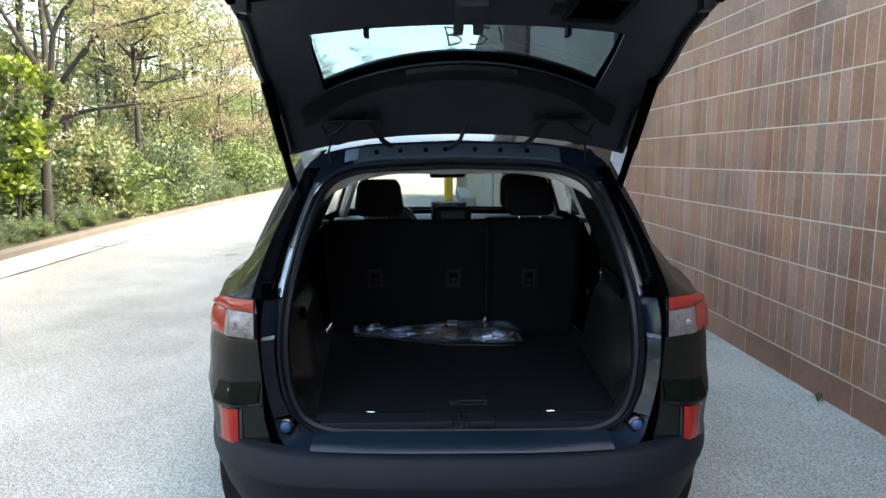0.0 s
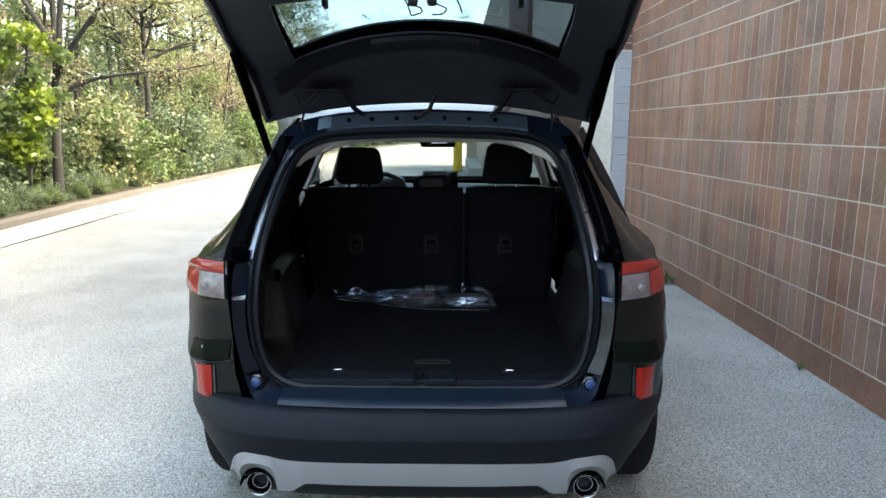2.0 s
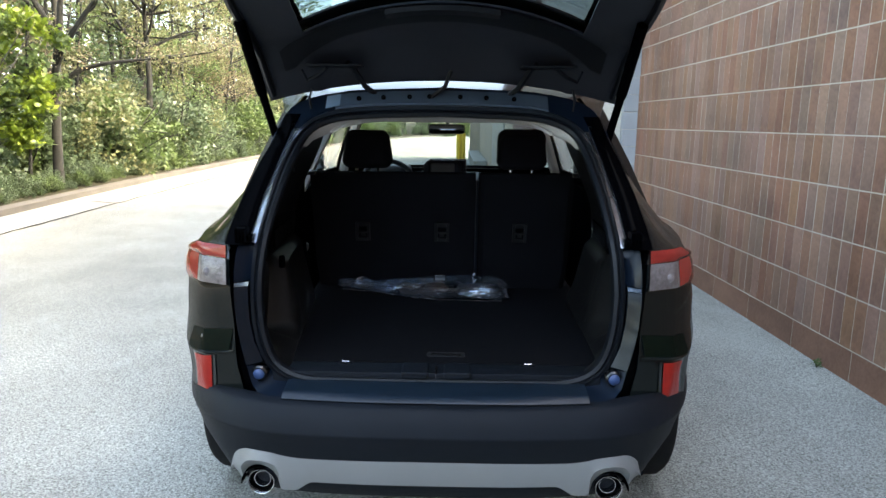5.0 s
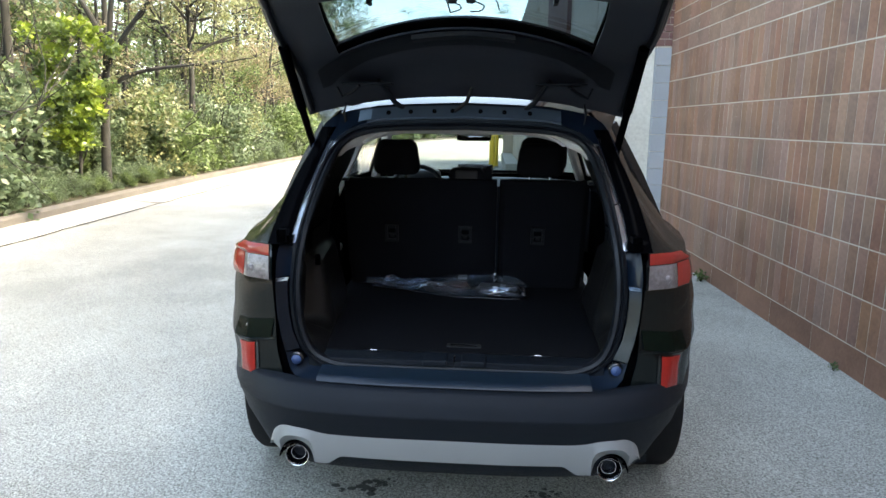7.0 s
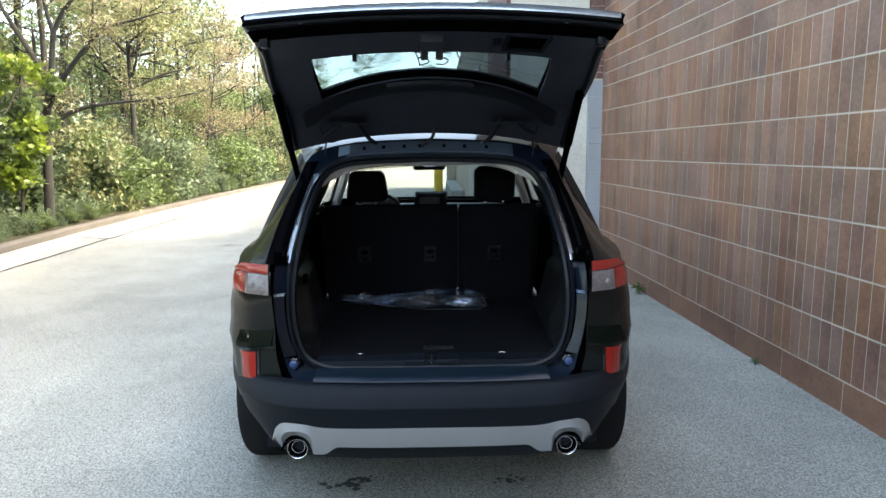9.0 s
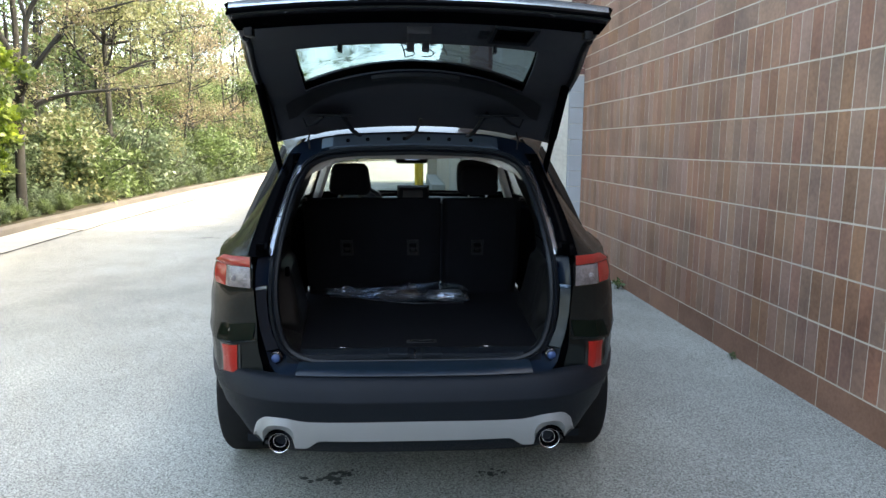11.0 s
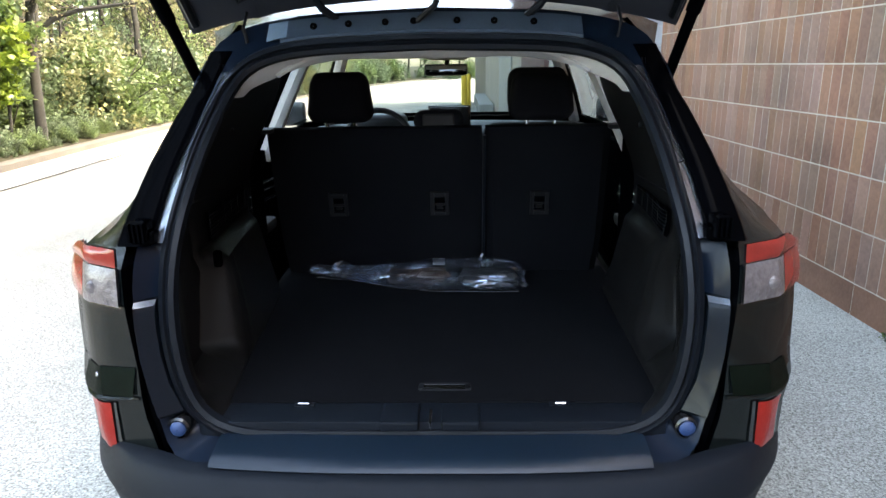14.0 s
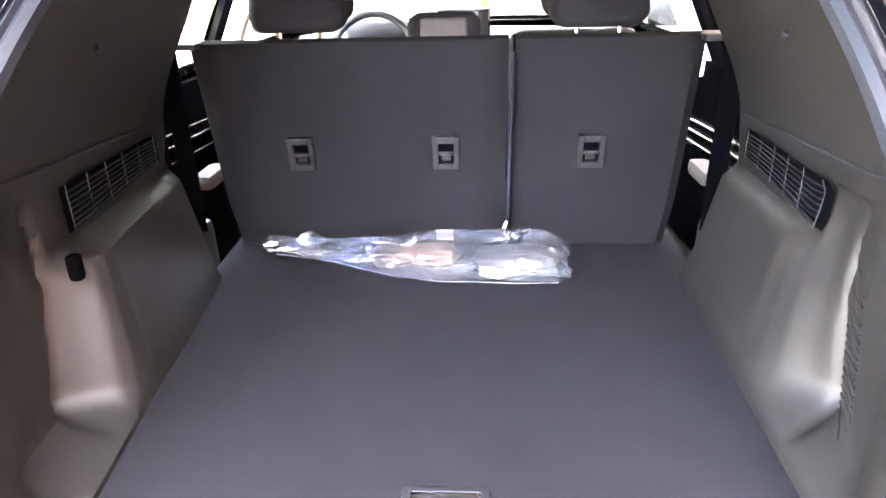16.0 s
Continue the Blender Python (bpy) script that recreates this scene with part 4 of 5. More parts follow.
for s in (1, -1):
    bm = lathe(bmesh.new(), [(.0345, .10), (.0345, .0), (.0352, -.004), (.0372, -.005), (.0385, 0), (.039, .03), (.039, .22)], (.486 * s, .032, .422), "y", 28)
    tip = part("exhaust_tip", bm, CHROME, car, "chromed round exhaust tip")
    bm = lathe(bmesh.new(), [(.0245, .016), (.0238, .012), (.0222, .012), (.0215, .016), (.0215, .09)], (.486 * s, .032, .422), "y", 24)
    part("inner_pipe", bm, CHROME, tip, "bright inner pipe")
    # shade inside the pipe is made with a near-black disc
    part("pipe_shadow_disc", lathe(bmesh.new(), [(.0345, .014), (.0250, .016), (.0248, .05), (.001, .05)], (.486 * s, .032, .422), "y", 24), CLAD, tip, "black disc for the shade inside the pipe")
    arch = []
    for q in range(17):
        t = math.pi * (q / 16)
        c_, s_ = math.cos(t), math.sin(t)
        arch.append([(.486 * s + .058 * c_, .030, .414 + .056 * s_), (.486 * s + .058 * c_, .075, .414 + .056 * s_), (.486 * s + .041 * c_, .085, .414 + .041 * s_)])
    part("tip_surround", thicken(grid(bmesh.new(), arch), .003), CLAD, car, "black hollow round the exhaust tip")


# patches that follow the rear corner of the body
def corner_patch(k0, k1, z0, z1, off, n=10, m=5, zslant=0.0, edge=0.0, drop=0.0, kslant=0.0, tilt=0.0):
    rr = []
    for i in range(m + 1):
        row = []
        for q in range(n + 1):
            k = lerp(k0, k1, q / n) + kslant * (1 - i / m)
            i0 = min(14, int(k))
            x, y = lerp(PLAN[i0][0], PLAN[i0 + 1][0], k - i0), lerp(PLAN[i0][1], PLAN[i0 + 1][1], k - i0)
            dx, dy = PLAN[i0 + 1][0] - PLAN[i0][0], PLAN[i0 + 1][1] - PLAN[i0][1]
            L = math.hypot(dx, dy)
            z = lerp(z0, z1 - drop * smooth01(2.3, 3.3, k), i / m) + zslant * (q / n - 0.5)
            e = min(1.0, 4 * min(q / n, 1 - q / n, i / m, 1 - i / m)) if edge else 1
            p = shell_point(max(k, 1.0), x, y, (z - low_z(y)) / (1.04 - low_z(y)))
            o = off + edge * e + tilt * (0.5 - i / m)
            row.append((p[0] + dy / L * o, p[1] - dx / L * o, z))
        rr.append(row)
    return rr


for s in (1, -1):
    M = (lambda r: r) if s == 1 else (lambda r: [[mirror(p) for p in q] for q in r])
    body = grid(bmesh.new(), M(corner_patch(1.04, 3.5, .966, 1.08, .004, 16, 6, 0, 0, .034)))
    lamp = part("tail_lamp", body, GLOSSBLACK, car, "red and clear tail lamp")
    part("red_lens", grid(bmesh.new(), M(corner_patch(1.07, 3.45, 1.044, 1.078, .007, 18, 6, 0, .005, .028))), REDLENS, lamp)
    part("outer_red_lens", grid(bmesh.new(), M(corner_patch(2.24, 3.45, .970, 1.043, .007, 12, 6, 0, .005))), REDLENS, lamp)
    part("clear_lens", grid(bmesh.new(), M(corner_patch(1.07, 2.22, .970, 1.042, .007, 12, 6, 0, .005))), CLEARLENS, lamp, "clear lens over a silvery bowl")
    part("lamp_bulb", lathe(bmesh.new(), [(.001, -.004), (.010, -.002), (.014, .006)], (.645 * s, .130, 1.0), "y", 16), CLEARLENS, lamp)
    pocket = part("corner_vent", grid(bmesh.new(), M(corner_patch(1.04, 2.62, .768, .832, .004, 14, 5, -.024, 0, 0, .12, .004))), RECESS, car, "gloss black corner recess")
    rim = corner_patch(1.04, 2.74, .757, .768, .004, 14, 3, -.024, .007, 0, .05)
    part("recess_ledge", grid(bmesh.new(), M(rim)), PAINT, pocket)
    if s < 0:
        part("vent_fin", tube(bmesh.new(), [Vector(p) for p in (((.690 * s, .176, .772), (.672 * s, .150, .812)))], .005, 6), CHROME, pocket)
    refl = part("reflector_housing", grid(bmesh.new(), M(corner_patch(1.66, 2.62, .632, .755, .003, 12, 5, 0, 0, 0, .10))), GLOSSBLACK, car, "black reflector housing")
    part("reflector", grid(bmesh.new(), M(corner_patch(1.76, 2.48, .644, .748, .006, 10, 6, -.012, .005, 0, .08))), REDREF, refl, "red reflector")
    # proud painted plate beside the seal, with a ledge along its top
    rr = []
    for z, back in ((.735, .012), (.742, 0), (.80, 0), (.86, 0), (.92, 0), (.948, 0), (.956, .003), (.966, .012), (.968, .045)):
        a = Vector((interp(min(z, .95), [p.z for p in seal_r if p.x > .42], [p.x for p in seal_r if p.x > .42]) + .030, seal_y(z) - .012 + back, z))
        b = Vector((jamb_at(min(z, .95))[0] - .003, jamb_at(min(z, .95))[1] - .010 + back, z))
        row = [a + Vector((-.002, .018, 0))] + [a.lerp(b, q / 5) for q in range(6)] + [b + Vector((.002, .018, 0))]
        rr.append([(p.x * s, p.y, p.z) for p in row])
    plate = part("jamb_plate", grid(bmesh.new(), rr), JAMBPLATE, car, "glossy dark painted plate with a ledge")
    # the ledge's sky glint is put in as a pale strip
    part("plate_ledge", grid(bmesh.new(), [[Vector(p) + Vector((0, -.0025, .001)) for p in r[1:-1]] for r in rr[-3:-1]]), SKYSHEEN, plate, "upper edge of the plate in painted sky sheen")
    # rubber stop, bracket, pillar cladding
    bm = lathe(bmesh.new(), [(.024, .03), (.024, .004), (.020, .0), (.017, .012), (.001, .014)], (.503 * s, .104, .710), "y", 20)
    cup = part("stop_cup", bm, GLOSSBLACK, car, "round black cup")
    bm = lathe(bmesh.new(), [(.016, .014), (.016, .001), (.011, -.003), (.001, -.004)], (.503 * s, .104, .710), "y", 18)
    part("rubber_stop", bm, BLUECAP, cup, "round blue-black rubber buffer")
    bm = bmesh.new()
    box(bm, min(.528 * s, .575 * s), max(.528 * s, .575 * s), .165, .20, 1.075, 1.10, .006)
    box(bm, min(.535 * s, .565 * s), max(.535 * s, .565 * s), .15, .19, 1.10, 1.125, .006)
    for q in range(4):
        box(bm, min((.535 + .009 * q) * s, (.539 + .009 * q) * s), max((.535 + .009 * q) * s, (.539 + .009 * q) * s), .143, .16, 1.085, 1.12)
    part("damper_bracket", bm, CLAD, car, "black plastic damper bracket", smooth=False)
    pil = [p for p in jamb_r if 1.06 < p.z < 1.46]
    edge_in = [interp(p.z, (1.06, 1.12, 1.16, 1.21, 1.26, 1.33, 1.40, 1.46), (.538, .530, .527, .518, .505, .489, .470, .445)) for p in pil]
    edge_out = [interp(p.z, (1.06, 1.11, 1.21, 1.30, 1.365, 1.43, 1.5), (.608, .602, .582, .556, .530, .512, .49)) for p in pil]
    rr = [[(a * s, p.y + .010, p.z) for a, p in zip(edge_in, pil)], [((a + .003) * s, p.y - .018, p.z) for a, p in zip(edge_in, pil)], [((a + .010) * s, p.y - .024, p.z) for a, p in zip(edge_in, pil)],
          [((b - .006) * s, p.y - .020, p.z) for b, p in zip(edge_out, pil)], [(b * s, p.y - .012, p.z) for b, p in zip(edge_out, pil)], [((b + .004) * s, p.y + .045, p.z) for b, p in zip(edge_out, pil)]]
    part("pillar_cladding", grid(bmesh.new(), rr), CLAD, car, "gloss black pillar cladding")
    lo = [q for q in seal_r if 1.06 < q.z < 1.40]
    strip_in = [Vector(((q.x + .020) * s, q.y - .014 - .012 * smooth01(1.15, 1.30, q.z), q.z)) for q in lo]
    strip_out = [Vector(((interp(q.z, (1.06, 1.12, 1.16, 1.21, 1.26, 1.33, 1.40), (.540, .532, .529, .520, .507, .491, .472)) + .004) * s, jamb_at(q.z)[1] - .006, q.z)) for q in lo]
    # pale colour here paints the sky's reflection on the pillar jamb
    part("pillar_jamb_strip", grid(bmesh.new(), [strip_in, [a.lerp(b, .5) + Vector((0, -.002, .001)) for a, b in zip(strip_in, strip_out)], strip_out]), SKYSHEEN, car, "dark jamb strip beside the seal, sky sheen painted on")
    k0 = min(range(len(lo)), key=lambda q: abs(lo[q].z - 1.2))
    part("strip_seam", tube(bmesh.new(), [strip_in[k0] + Vector((0, -.002, 0)), strip_out[k0] + Vector((0, -.002, 0))], .0018, 6), CLAD, car)
    # wheels
    for yc in (.94, 3.65):
        bm = lathe(bmesh.new(), [(.225, -.105), (.30, -.112), (.345, -.105), (.360, -.085), (.362, 0), (.360, .085), (.345, .105), (.30, .112), (.225, .105)], (.768 * s, yc, .362), "x", 40)
        wheel = part("wheel", bm, TYRE, car, "black road tyre on an alloy wheel")
        bm = lathe(bmesh.new(), [(.226, .10 * s), (.215, .06 * s), (.20, .02 * s), (.06, .045 * s), (.001, .06 * s)], (.768 * s, yc, .362), "x", 40)
        part("rim", bm, ALLOY, wheel)
        bm = bmesh.new()
        for q in range(5):
            a = 2 * math.pi * q / 5
            tube(bm, [(.838 * s, yc + .05 * math.cos(a), .362 + .05 * math.sin(a)), (.858 * s, yc + .21 * math.cos(a), .362 + .21 * math.sin(a))], [.03, .022], 6)
        part("spokes", bm, ALLOY, wheel)
        bm = bmesh.new()
        rr = []
        for q in range(21 if yc > 2 else 17):
            a = math.pi * q / 20
            xo = [interp(yc + r_ * math.cos(a), [p[1] for p in PLAN[1:13]], [p[0] for p in PLAN[1:13]]) for r_ in (.405, .44)]
            zz = [.36 + r_ * math.sin(a) for r_ in (.405, .44)]
            xo = [x_ * (1 - .045 * ((z_ - .74) / .5) ** 2) for x_, z_ in zip(xo, zz)]
            rr.append([(.70 * s, yc + .41 * math.cos(a), .36 + .41 * math.sin(a)), ((xo[0] + .004) * s, yc + .405 * math.cos(a), zz[0]), ((xo[1] + .008) * s, yc + .44 * math.cos(a), zz[1])])
        part("wheel_arch", grid(bm, rr), PLASTIC, car, "black plastic wheel arch")
    bm = newbox(.88 * s, 1.06 * s, 2.93, 3.03, 1.06, 1.20, .03)
    part("door_mirror", bm, PAINT, car, "black door mirror")
part("floor_pan", thicken(grid(bmesh.new(), [[(x, y, .31) for x in (-.68, -.5, 0, .5, .68)] for y in (.35, 1.4, 3, 4.4)]), .03), PLASTIC, car, smooth=False)

# ---- liftgate, standing open ----
GY = [.60, .56, .50, .42, .30, .15, .0, -.12, -.24, -.30, -.33]
GZ = [1.552, 1.595, 1.645, 1.685, 1.72, 1.762, 1.795, 1.803, 1.815, 1.826, 1.842]
GW = [.575, .58, .582, .58, .578, .572, .55, .528, .513, .512, .517]


def skew(y):
    """The raised gate sits a little to one side."""
    return .018 * (.6 - y) / .93


def gate_pt(u, y, lift=0.0):
    """u: -1..1 across; y: station along the open gate."""
    hw = interp(-y, [-v for v in GY], GW)
    z = interp(-y, [-v for v in GY], GZ)
    x = hw * u
    bow = -lerp(0.032, 0.045, smooth01(-.1, .3, y)) * (x / .55) ** 2 - 0.022 * smooth01(.40, .58, y) * abs(x / .58) ** 3
    return (x + skew(y), y, z + bow + lift)


def near_y(x):
    return .235 + .16 * (x / .44) ** 2


def far_y(x):
    return -.005 + .02 * (x / .44) ** 2


UG = [q / 14 for q in range(-14, 15)]


def col(u, ya, yb, n, lift):
    return [gate_pt(u, lerp(ya, yb, q / n), lift if not callable(lift) else lift(lerp(ya, yb, q / n))) for q in range(n + 1)]


def gx(u, y):
    return u * interp(-y, [-v for v in GY], GW)


def gate_sheets(lift):
    UGL = [u for u in UG if abs(gx(u, .2)) <= .45]
    outs = []
    outs.append([col(u, .60, near_y(gx(u, .2)), 8, lift) for u in UGL])
    outs.append([col(u, far_y(gx(u, 0)), -.33, 7, lift) for u in UGL])
    for sg in (1, -1):
        us = sorted([u for u in UG if sg * u >= max(UGL) - 1e-6], key=lambda v: sg * v)
        outs.append([col(u, .60, -.33, 20, lift) for u in us])
    return outs, [col(u, near_y(gx(u, .2)), far_y(gx(u, 0)), 6, lift) for u in UGL]


sk_out = lambda y: interp(-y, [-.60, -.52, -.40, .0, .05, .20, .29, .33], [.012, .04, .042, .032, .055, .082, .060, .036])
sheets, pane = gate_sheets(sk_out)
bm = bmesh.new()
for sh in sheets:
    grid(bm, sh)
inner, ipane = gate_sheets(0.0)
for a, b in ((UG[0], UG[0]), (UG[-1], UG[-1])):
    grid(bm, [col(a, .60, -.33, 20, 0.0), [Vector(p) + Vector((.012 * (1 if a > 0 else -1), 0, .03)) for p in col(a, .60, -.33, 20, 0.0)], col(a, .60, -.33, 20, sk_out)])
grid(bm, [[gate_pt(u, .60) for u in UG], [gate_pt(u, .60, sk_out(.60)) for u in UG]])
lipA = [gate_pt(u, -.33) for u in UG]
lipB = [gate_pt(u, -.33, sk_out(-.33)) for u in UG]
grid(bm, [lipA, [(p[0] * 1.003, p[1] - .004, p[2] + .004) for p in lipA]])
bmesh.ops.remove_doubles(bm, verts=bm.verts, dist=0.0005)
gate = part("liftgate", bm, PAINT, car, "gloss black liftgate raised fully open")
edge = [max(0.0, 1 - abs(u) ** 6) for u in UG]
part("gate_lip", grid(bmesh.new(), [[(p[0] * 1.003, p[1] - .004, p[2] + .004) for p in lipA], [(p[0] * 1.004, p[1] - .005, p[2] + .012) for p in lipA], [(p[0] * 1.002, p[1] + .001, p[2] + .021) for p in lipA]]), CLAD, gate, "black lower lip of the gate")
# sky reflection along the lip, painted as a pale band
part("lip_edge", grid(bmesh.new(), [[(p[0] * 1.002, p[1] + .001, p[2] + .021) for p in lipA], [(p[0] * 1.002, p[1] + .002, p[2] + .021 + .011 * k) for p, k in zip(lipA, edge)], [Vector(p) + Vector((0, 0, .002 * k)) for p, k in zip(lipB, edge)]]), SKYSHEEN, gate, "upper edge of the lip with sky sheen painted on")
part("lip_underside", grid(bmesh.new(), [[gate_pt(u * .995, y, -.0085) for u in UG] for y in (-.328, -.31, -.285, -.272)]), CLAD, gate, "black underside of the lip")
bm = bmesh.new()
for sh in inner:
    grid(bm, sh)
bmesh.ops.remove_doubles(bm, verts=bm.verts, dist=0.0005)
part("inner_trim", thicken(bm, -.006), GATETRIM, gate, "dark grey plastic inner trim")
# black printed border round the glass
rr = []
for q in range(31):
    u_ = -1 + q / 15
    x = .50 * u_
    rr.append([gate_pt(x / .577, min(.52, near_y(x) + .10), -.0075), gate_pt(x / .577, near_y(x) + .05, -.0078), gate_pt(x / .577, near_y(x) + .002, -.0075)])
part("window_border", grid(bmesh.new(), rr), TRIMDARK, gate, "black border below the glass")
bm = grid(bmesh.new(), pane)
part("rear_window", bm, GATEGLASS, gate, "clear rear window").visible_shadow = False
# brake lamp housing and band seen through the window
rr = []
for q in range(25):
    x = -.43 + .86 * q / 24
    yn = near_y(x)
    a, b = gate_pt(x / .577, yn, .028), gate_pt(x / .577, yn - .02, .030)
    rr.append([a, b, gate_pt(x / .577, yn - .022, .024)])
part("window_band", grid(bmesh.new(), rr), GLOSSBLACK, gate, "black printed window band")
bm = bmesh.new()
rr = []
for q in range(15):
    x = -.16 + .32 * q / 14
    yn = near_y(x)
    p = Vector(gate_pt(x / .577, yn + .03, -.004))
    rr.append([p + Vector((0, .02, 0)), p + Vector((0, .02, -.012)), p + Vector((0, -.03, -.008)), p + Vector((0, -.03, .006))])
part("brake_lamp_cover", grid(bm, rr), TRIMDARK, gate, "dark cover of the high brake lamp")
# latch, pull pocket, switch, stops
def gate_box(bm, x0, x1, y0, y1, low, high, bevel=0.0):
    p = gate_pt((x0 + x1) / 2 / .52, (y0 + y1) / 2)
    o = skew((y0 + y1) / 2)
    return box(bm, x0 + o, x1 + o, y0, y1, p[2] - low, p[2] + high, bevel)


bm = bmesh.new()
gate_box(bm, -.036, .036, -.22, -.05, .014, .02, .006)
gate_box(bm, -.036, -.012, -.07, -.02, .032, .01, .006)
gate_box(bm, .012, .036, -.07, -.02, .032, .01, .006)
part("latch", bm, GATETRIM, gate, "black latch housing", smooth=False)
def gate_patch(bm, x0, x1, y0, y1, lift, n=5):
    rr = [[gate_pt(lerp(x0, x1, i / n) / interp(-lerp(y0, y1, q / n), [-v for v in GY], GW), lerp(y0, y1, q / n), lift) for q in range(n + 1)] for i in range(n + 1)]
    edge = [rr[0], rr[-1], [r[0] for r in rr], [r[-1] for r in rr]]
    grid(bm, rr)
    for e in edge:
        grid(bm, [e, [(p[0], p[1], p[2] - lift) for p in e]])
    return bm


bm = bmesh.new()
for x0, x1, y0, y1 in ((.215, .345, -.262, -.250), (.215, .345, -.100, -.088), (.215, .224, -.250, -.100), (.336, .345, -.250, -.100)):
    gate_patch(bm, x0, x1, y0, y1, -.012)
part("pull_handle", bm, PLASTIC, gate, "recessed pull handle", smooth=False)
part("handle_recess", gate_patch(bmesh.new(), .224, .336, -.250, -.100, -.004), CLAD, gate, smooth=False)
part("close_button", gate_box(bmesh.new(), .180, .208, -.19, -.12, .009, .01, .003), PLASTIC, gate, "small close button", smooth=False)
for x in (-.25, .25):
    part("trim_clip", gate_box(bmesh.new(), x - .006, x + .006, -.02, .02, .02, .01, .003), PLASTIC, gate, smooth=False)
for s in (1, -1):
    part("gate_stop", gate_box(bmesh.new(), min(.465 * s, .49 * s), max(.465 * s, .49 * s), -.29, -.25, .028, .01, .006), RUBBER, gate, "black rubber stop")
    part("gate_seal", tube(bmesh.new(), [Vector(gate_pt(.97 * s, y)) + Vector((0, 0, -.006)) for y in (.58, .52, .45, .3, .15, 0, -.1, -.2)], .011, 8), RUBBER, gate, "rubber edge seal")
    wing = [gate_pt(.99 * s, y) for y in (-.14, -.20, -.26, -.30, -.33)]
    rr = [[p for p in wing], [(p[0] + (.004 + .003 * i) * s, p[1] + .005, p[2] + .004) for i, p in enumerate(wing)], [(p[0] + (.004 + .002 * i) * s, p[1] + .01, p[2] + .02) for i, p in enumerate(wing)], [(p[0], p[1] + .01, p[2] + .025) for p in wing]]
    part("gate_lamp", grid(bmesh.new(), rr), GLOSSBLACK, gate, "gate half of the tail lamp")
# numberplate recess trim on the outer side of the gate
bm = bmesh.new()
box(bm, -.26, .26, -.19, -.15, 1.888, 1.906, .006)
part("plate_garnish", bm, GLOSSBLACK, gate, "black garnish over the plate recess")
# scrawled marks on the glass
bm = bmesh.new()
def on_glass(x, y):
    p = gate_pt(x / .56, y, sk_out(y) - .004)
    return p
for stroke in (((-.048, .015), (-.040, .05), (-.034, .095)), ((-.048, .015), (-.02, .022), (-.016, .04), (-.041, .05), (-.012, .058), (-.006, .08), (-.034, .095)),
               ((.058, .02), (.035, .014), (.022, .03), (.038, .05), (.055, .065), (.045, .088), (.018, .09)), ((.078, .012), (.088, .05), (.094, .08))):
    tube(bm, [on_glass(p.x * 1.1, .09 + (p.y - .02) * 1.5) for p in spline([(x, y, 0) for x, y in stroke], 14)], .0021, 5)
part("marker_scrawl", bm, MARKER, gate, "thin scrawled marker strokes on the glass")

# struts, hinges, cable
for s in (1, -1):
    bm = tube(bmesh.new(), [(.541 * s, .545, 1.345), (.546 * s, .40, 1.50)], .0125, 10)
    st = part("gas_strut", bm, CLAD, car, "black gas strut")
    part("strut_rod", tube(bmesh.new(), [(.546 * s, .40, 1.50), (.548 * s, .22, 1.68)], .016, 10), CLAD, st)
    part("ball_joint", lathe(bmesh.new(), [(.001, -.016), (.012, -.01), (.016, 0), (.012, .01), (.001, .016)], (.545 * s, .55, 1.34), "x", 12), STEEL, st)
    bm = tube(bmesh.new(), [(.20 * s, .575, 1.492), (.25 * s, .55, 1.53), (.285 * s, .52, 1.585), (.30 * s, .50, 1.60)], .009, 6)
    box(bm, min(.15 * s, .25 * s), max(.15 * s, .25 * s), .56, .60, 1.478, 1.498, .004)
    box(bm, min(.25 * s, .42 * s), max(.25 * s, .42 * s), .45, .53, 1.586, 1.592, .002)
    tube(bm, [(.36 * s, .47, 1.582), (.39 * s, .49, 1.560), (.43 * s, .51, 1.545), (.44 * s, .48, 1.575)], [.006, .007, .006, .004], 6)
    part("hinge", bm, PLASTIC, car, "black hinge arm")
    bm = tube(bmesh.new(), [(.425 * s, .535, 1.455), (.43 * s, .53, 1.49), (.425 * s, .55, 1.525)], .004, 6)
    part("roof_strip_end", bm, RUBBER, car)
bm = tube(bmesh.new(), [(-.075, .57, 1.49), (-.03, .55, 1.50), (.01, .53, 1.53), (.03, .52, 1.58)], .007, 8)
part("wiring_sleeve", bm, RUBBER, car, "black rubber cable sleeve")
part("cable_grommet", lathe(bmesh.new(), [(.018, .0), (.018, -.012), (.010, -.016), (.001, -.016)], (-.08, .575, 1.49), "y", 16), RUBBER, car)
jt = sorted([p for p in J if p.z > 1.40], key=lambda p: p.x)
st_ = sorted([p for p in S if p.z > 1.36], key=lambda p: p.x)


def header_pt(x, t, off):
    """A point on the sloping header over the opening: t 0 at its top edge, 1 at the seal."""
    a = Vector((x, interp(x, [p.x for p in jt], [p.y for p in jt]), interp(x, [p.x for p in jt], [p.z for p in jt])))
    b = Vector((x, interp(x, [p.x for p in st_], [p.y for p in st_]), interp(x, [p.x for p in st_], [p.z for p in st_])))
    return a.lerp(b, t) + Vector((0, -.76, .64)) * off


XH = [-.345 + .0345 * q for q in range(21)]
part("header_panel", grid(bmesh.new(), [[header_pt(x, t, o) for x in XH] for t, o in ((.10, .0), (.13, .006), (.40, .007), (.62, .006), (.66, .0))]), HEADER, car, "painted header panel")
for x in (-.27, -.19, -.105, -.04, .06, .145, .235):
    c = header_pt(x, .40, .009)
    part("bolt", lathe(bmesh.new(), [(.008, .004), (.008, -.003), (.005, -.004), (.001, -.004)], c, "y", 12), CLAD, car)
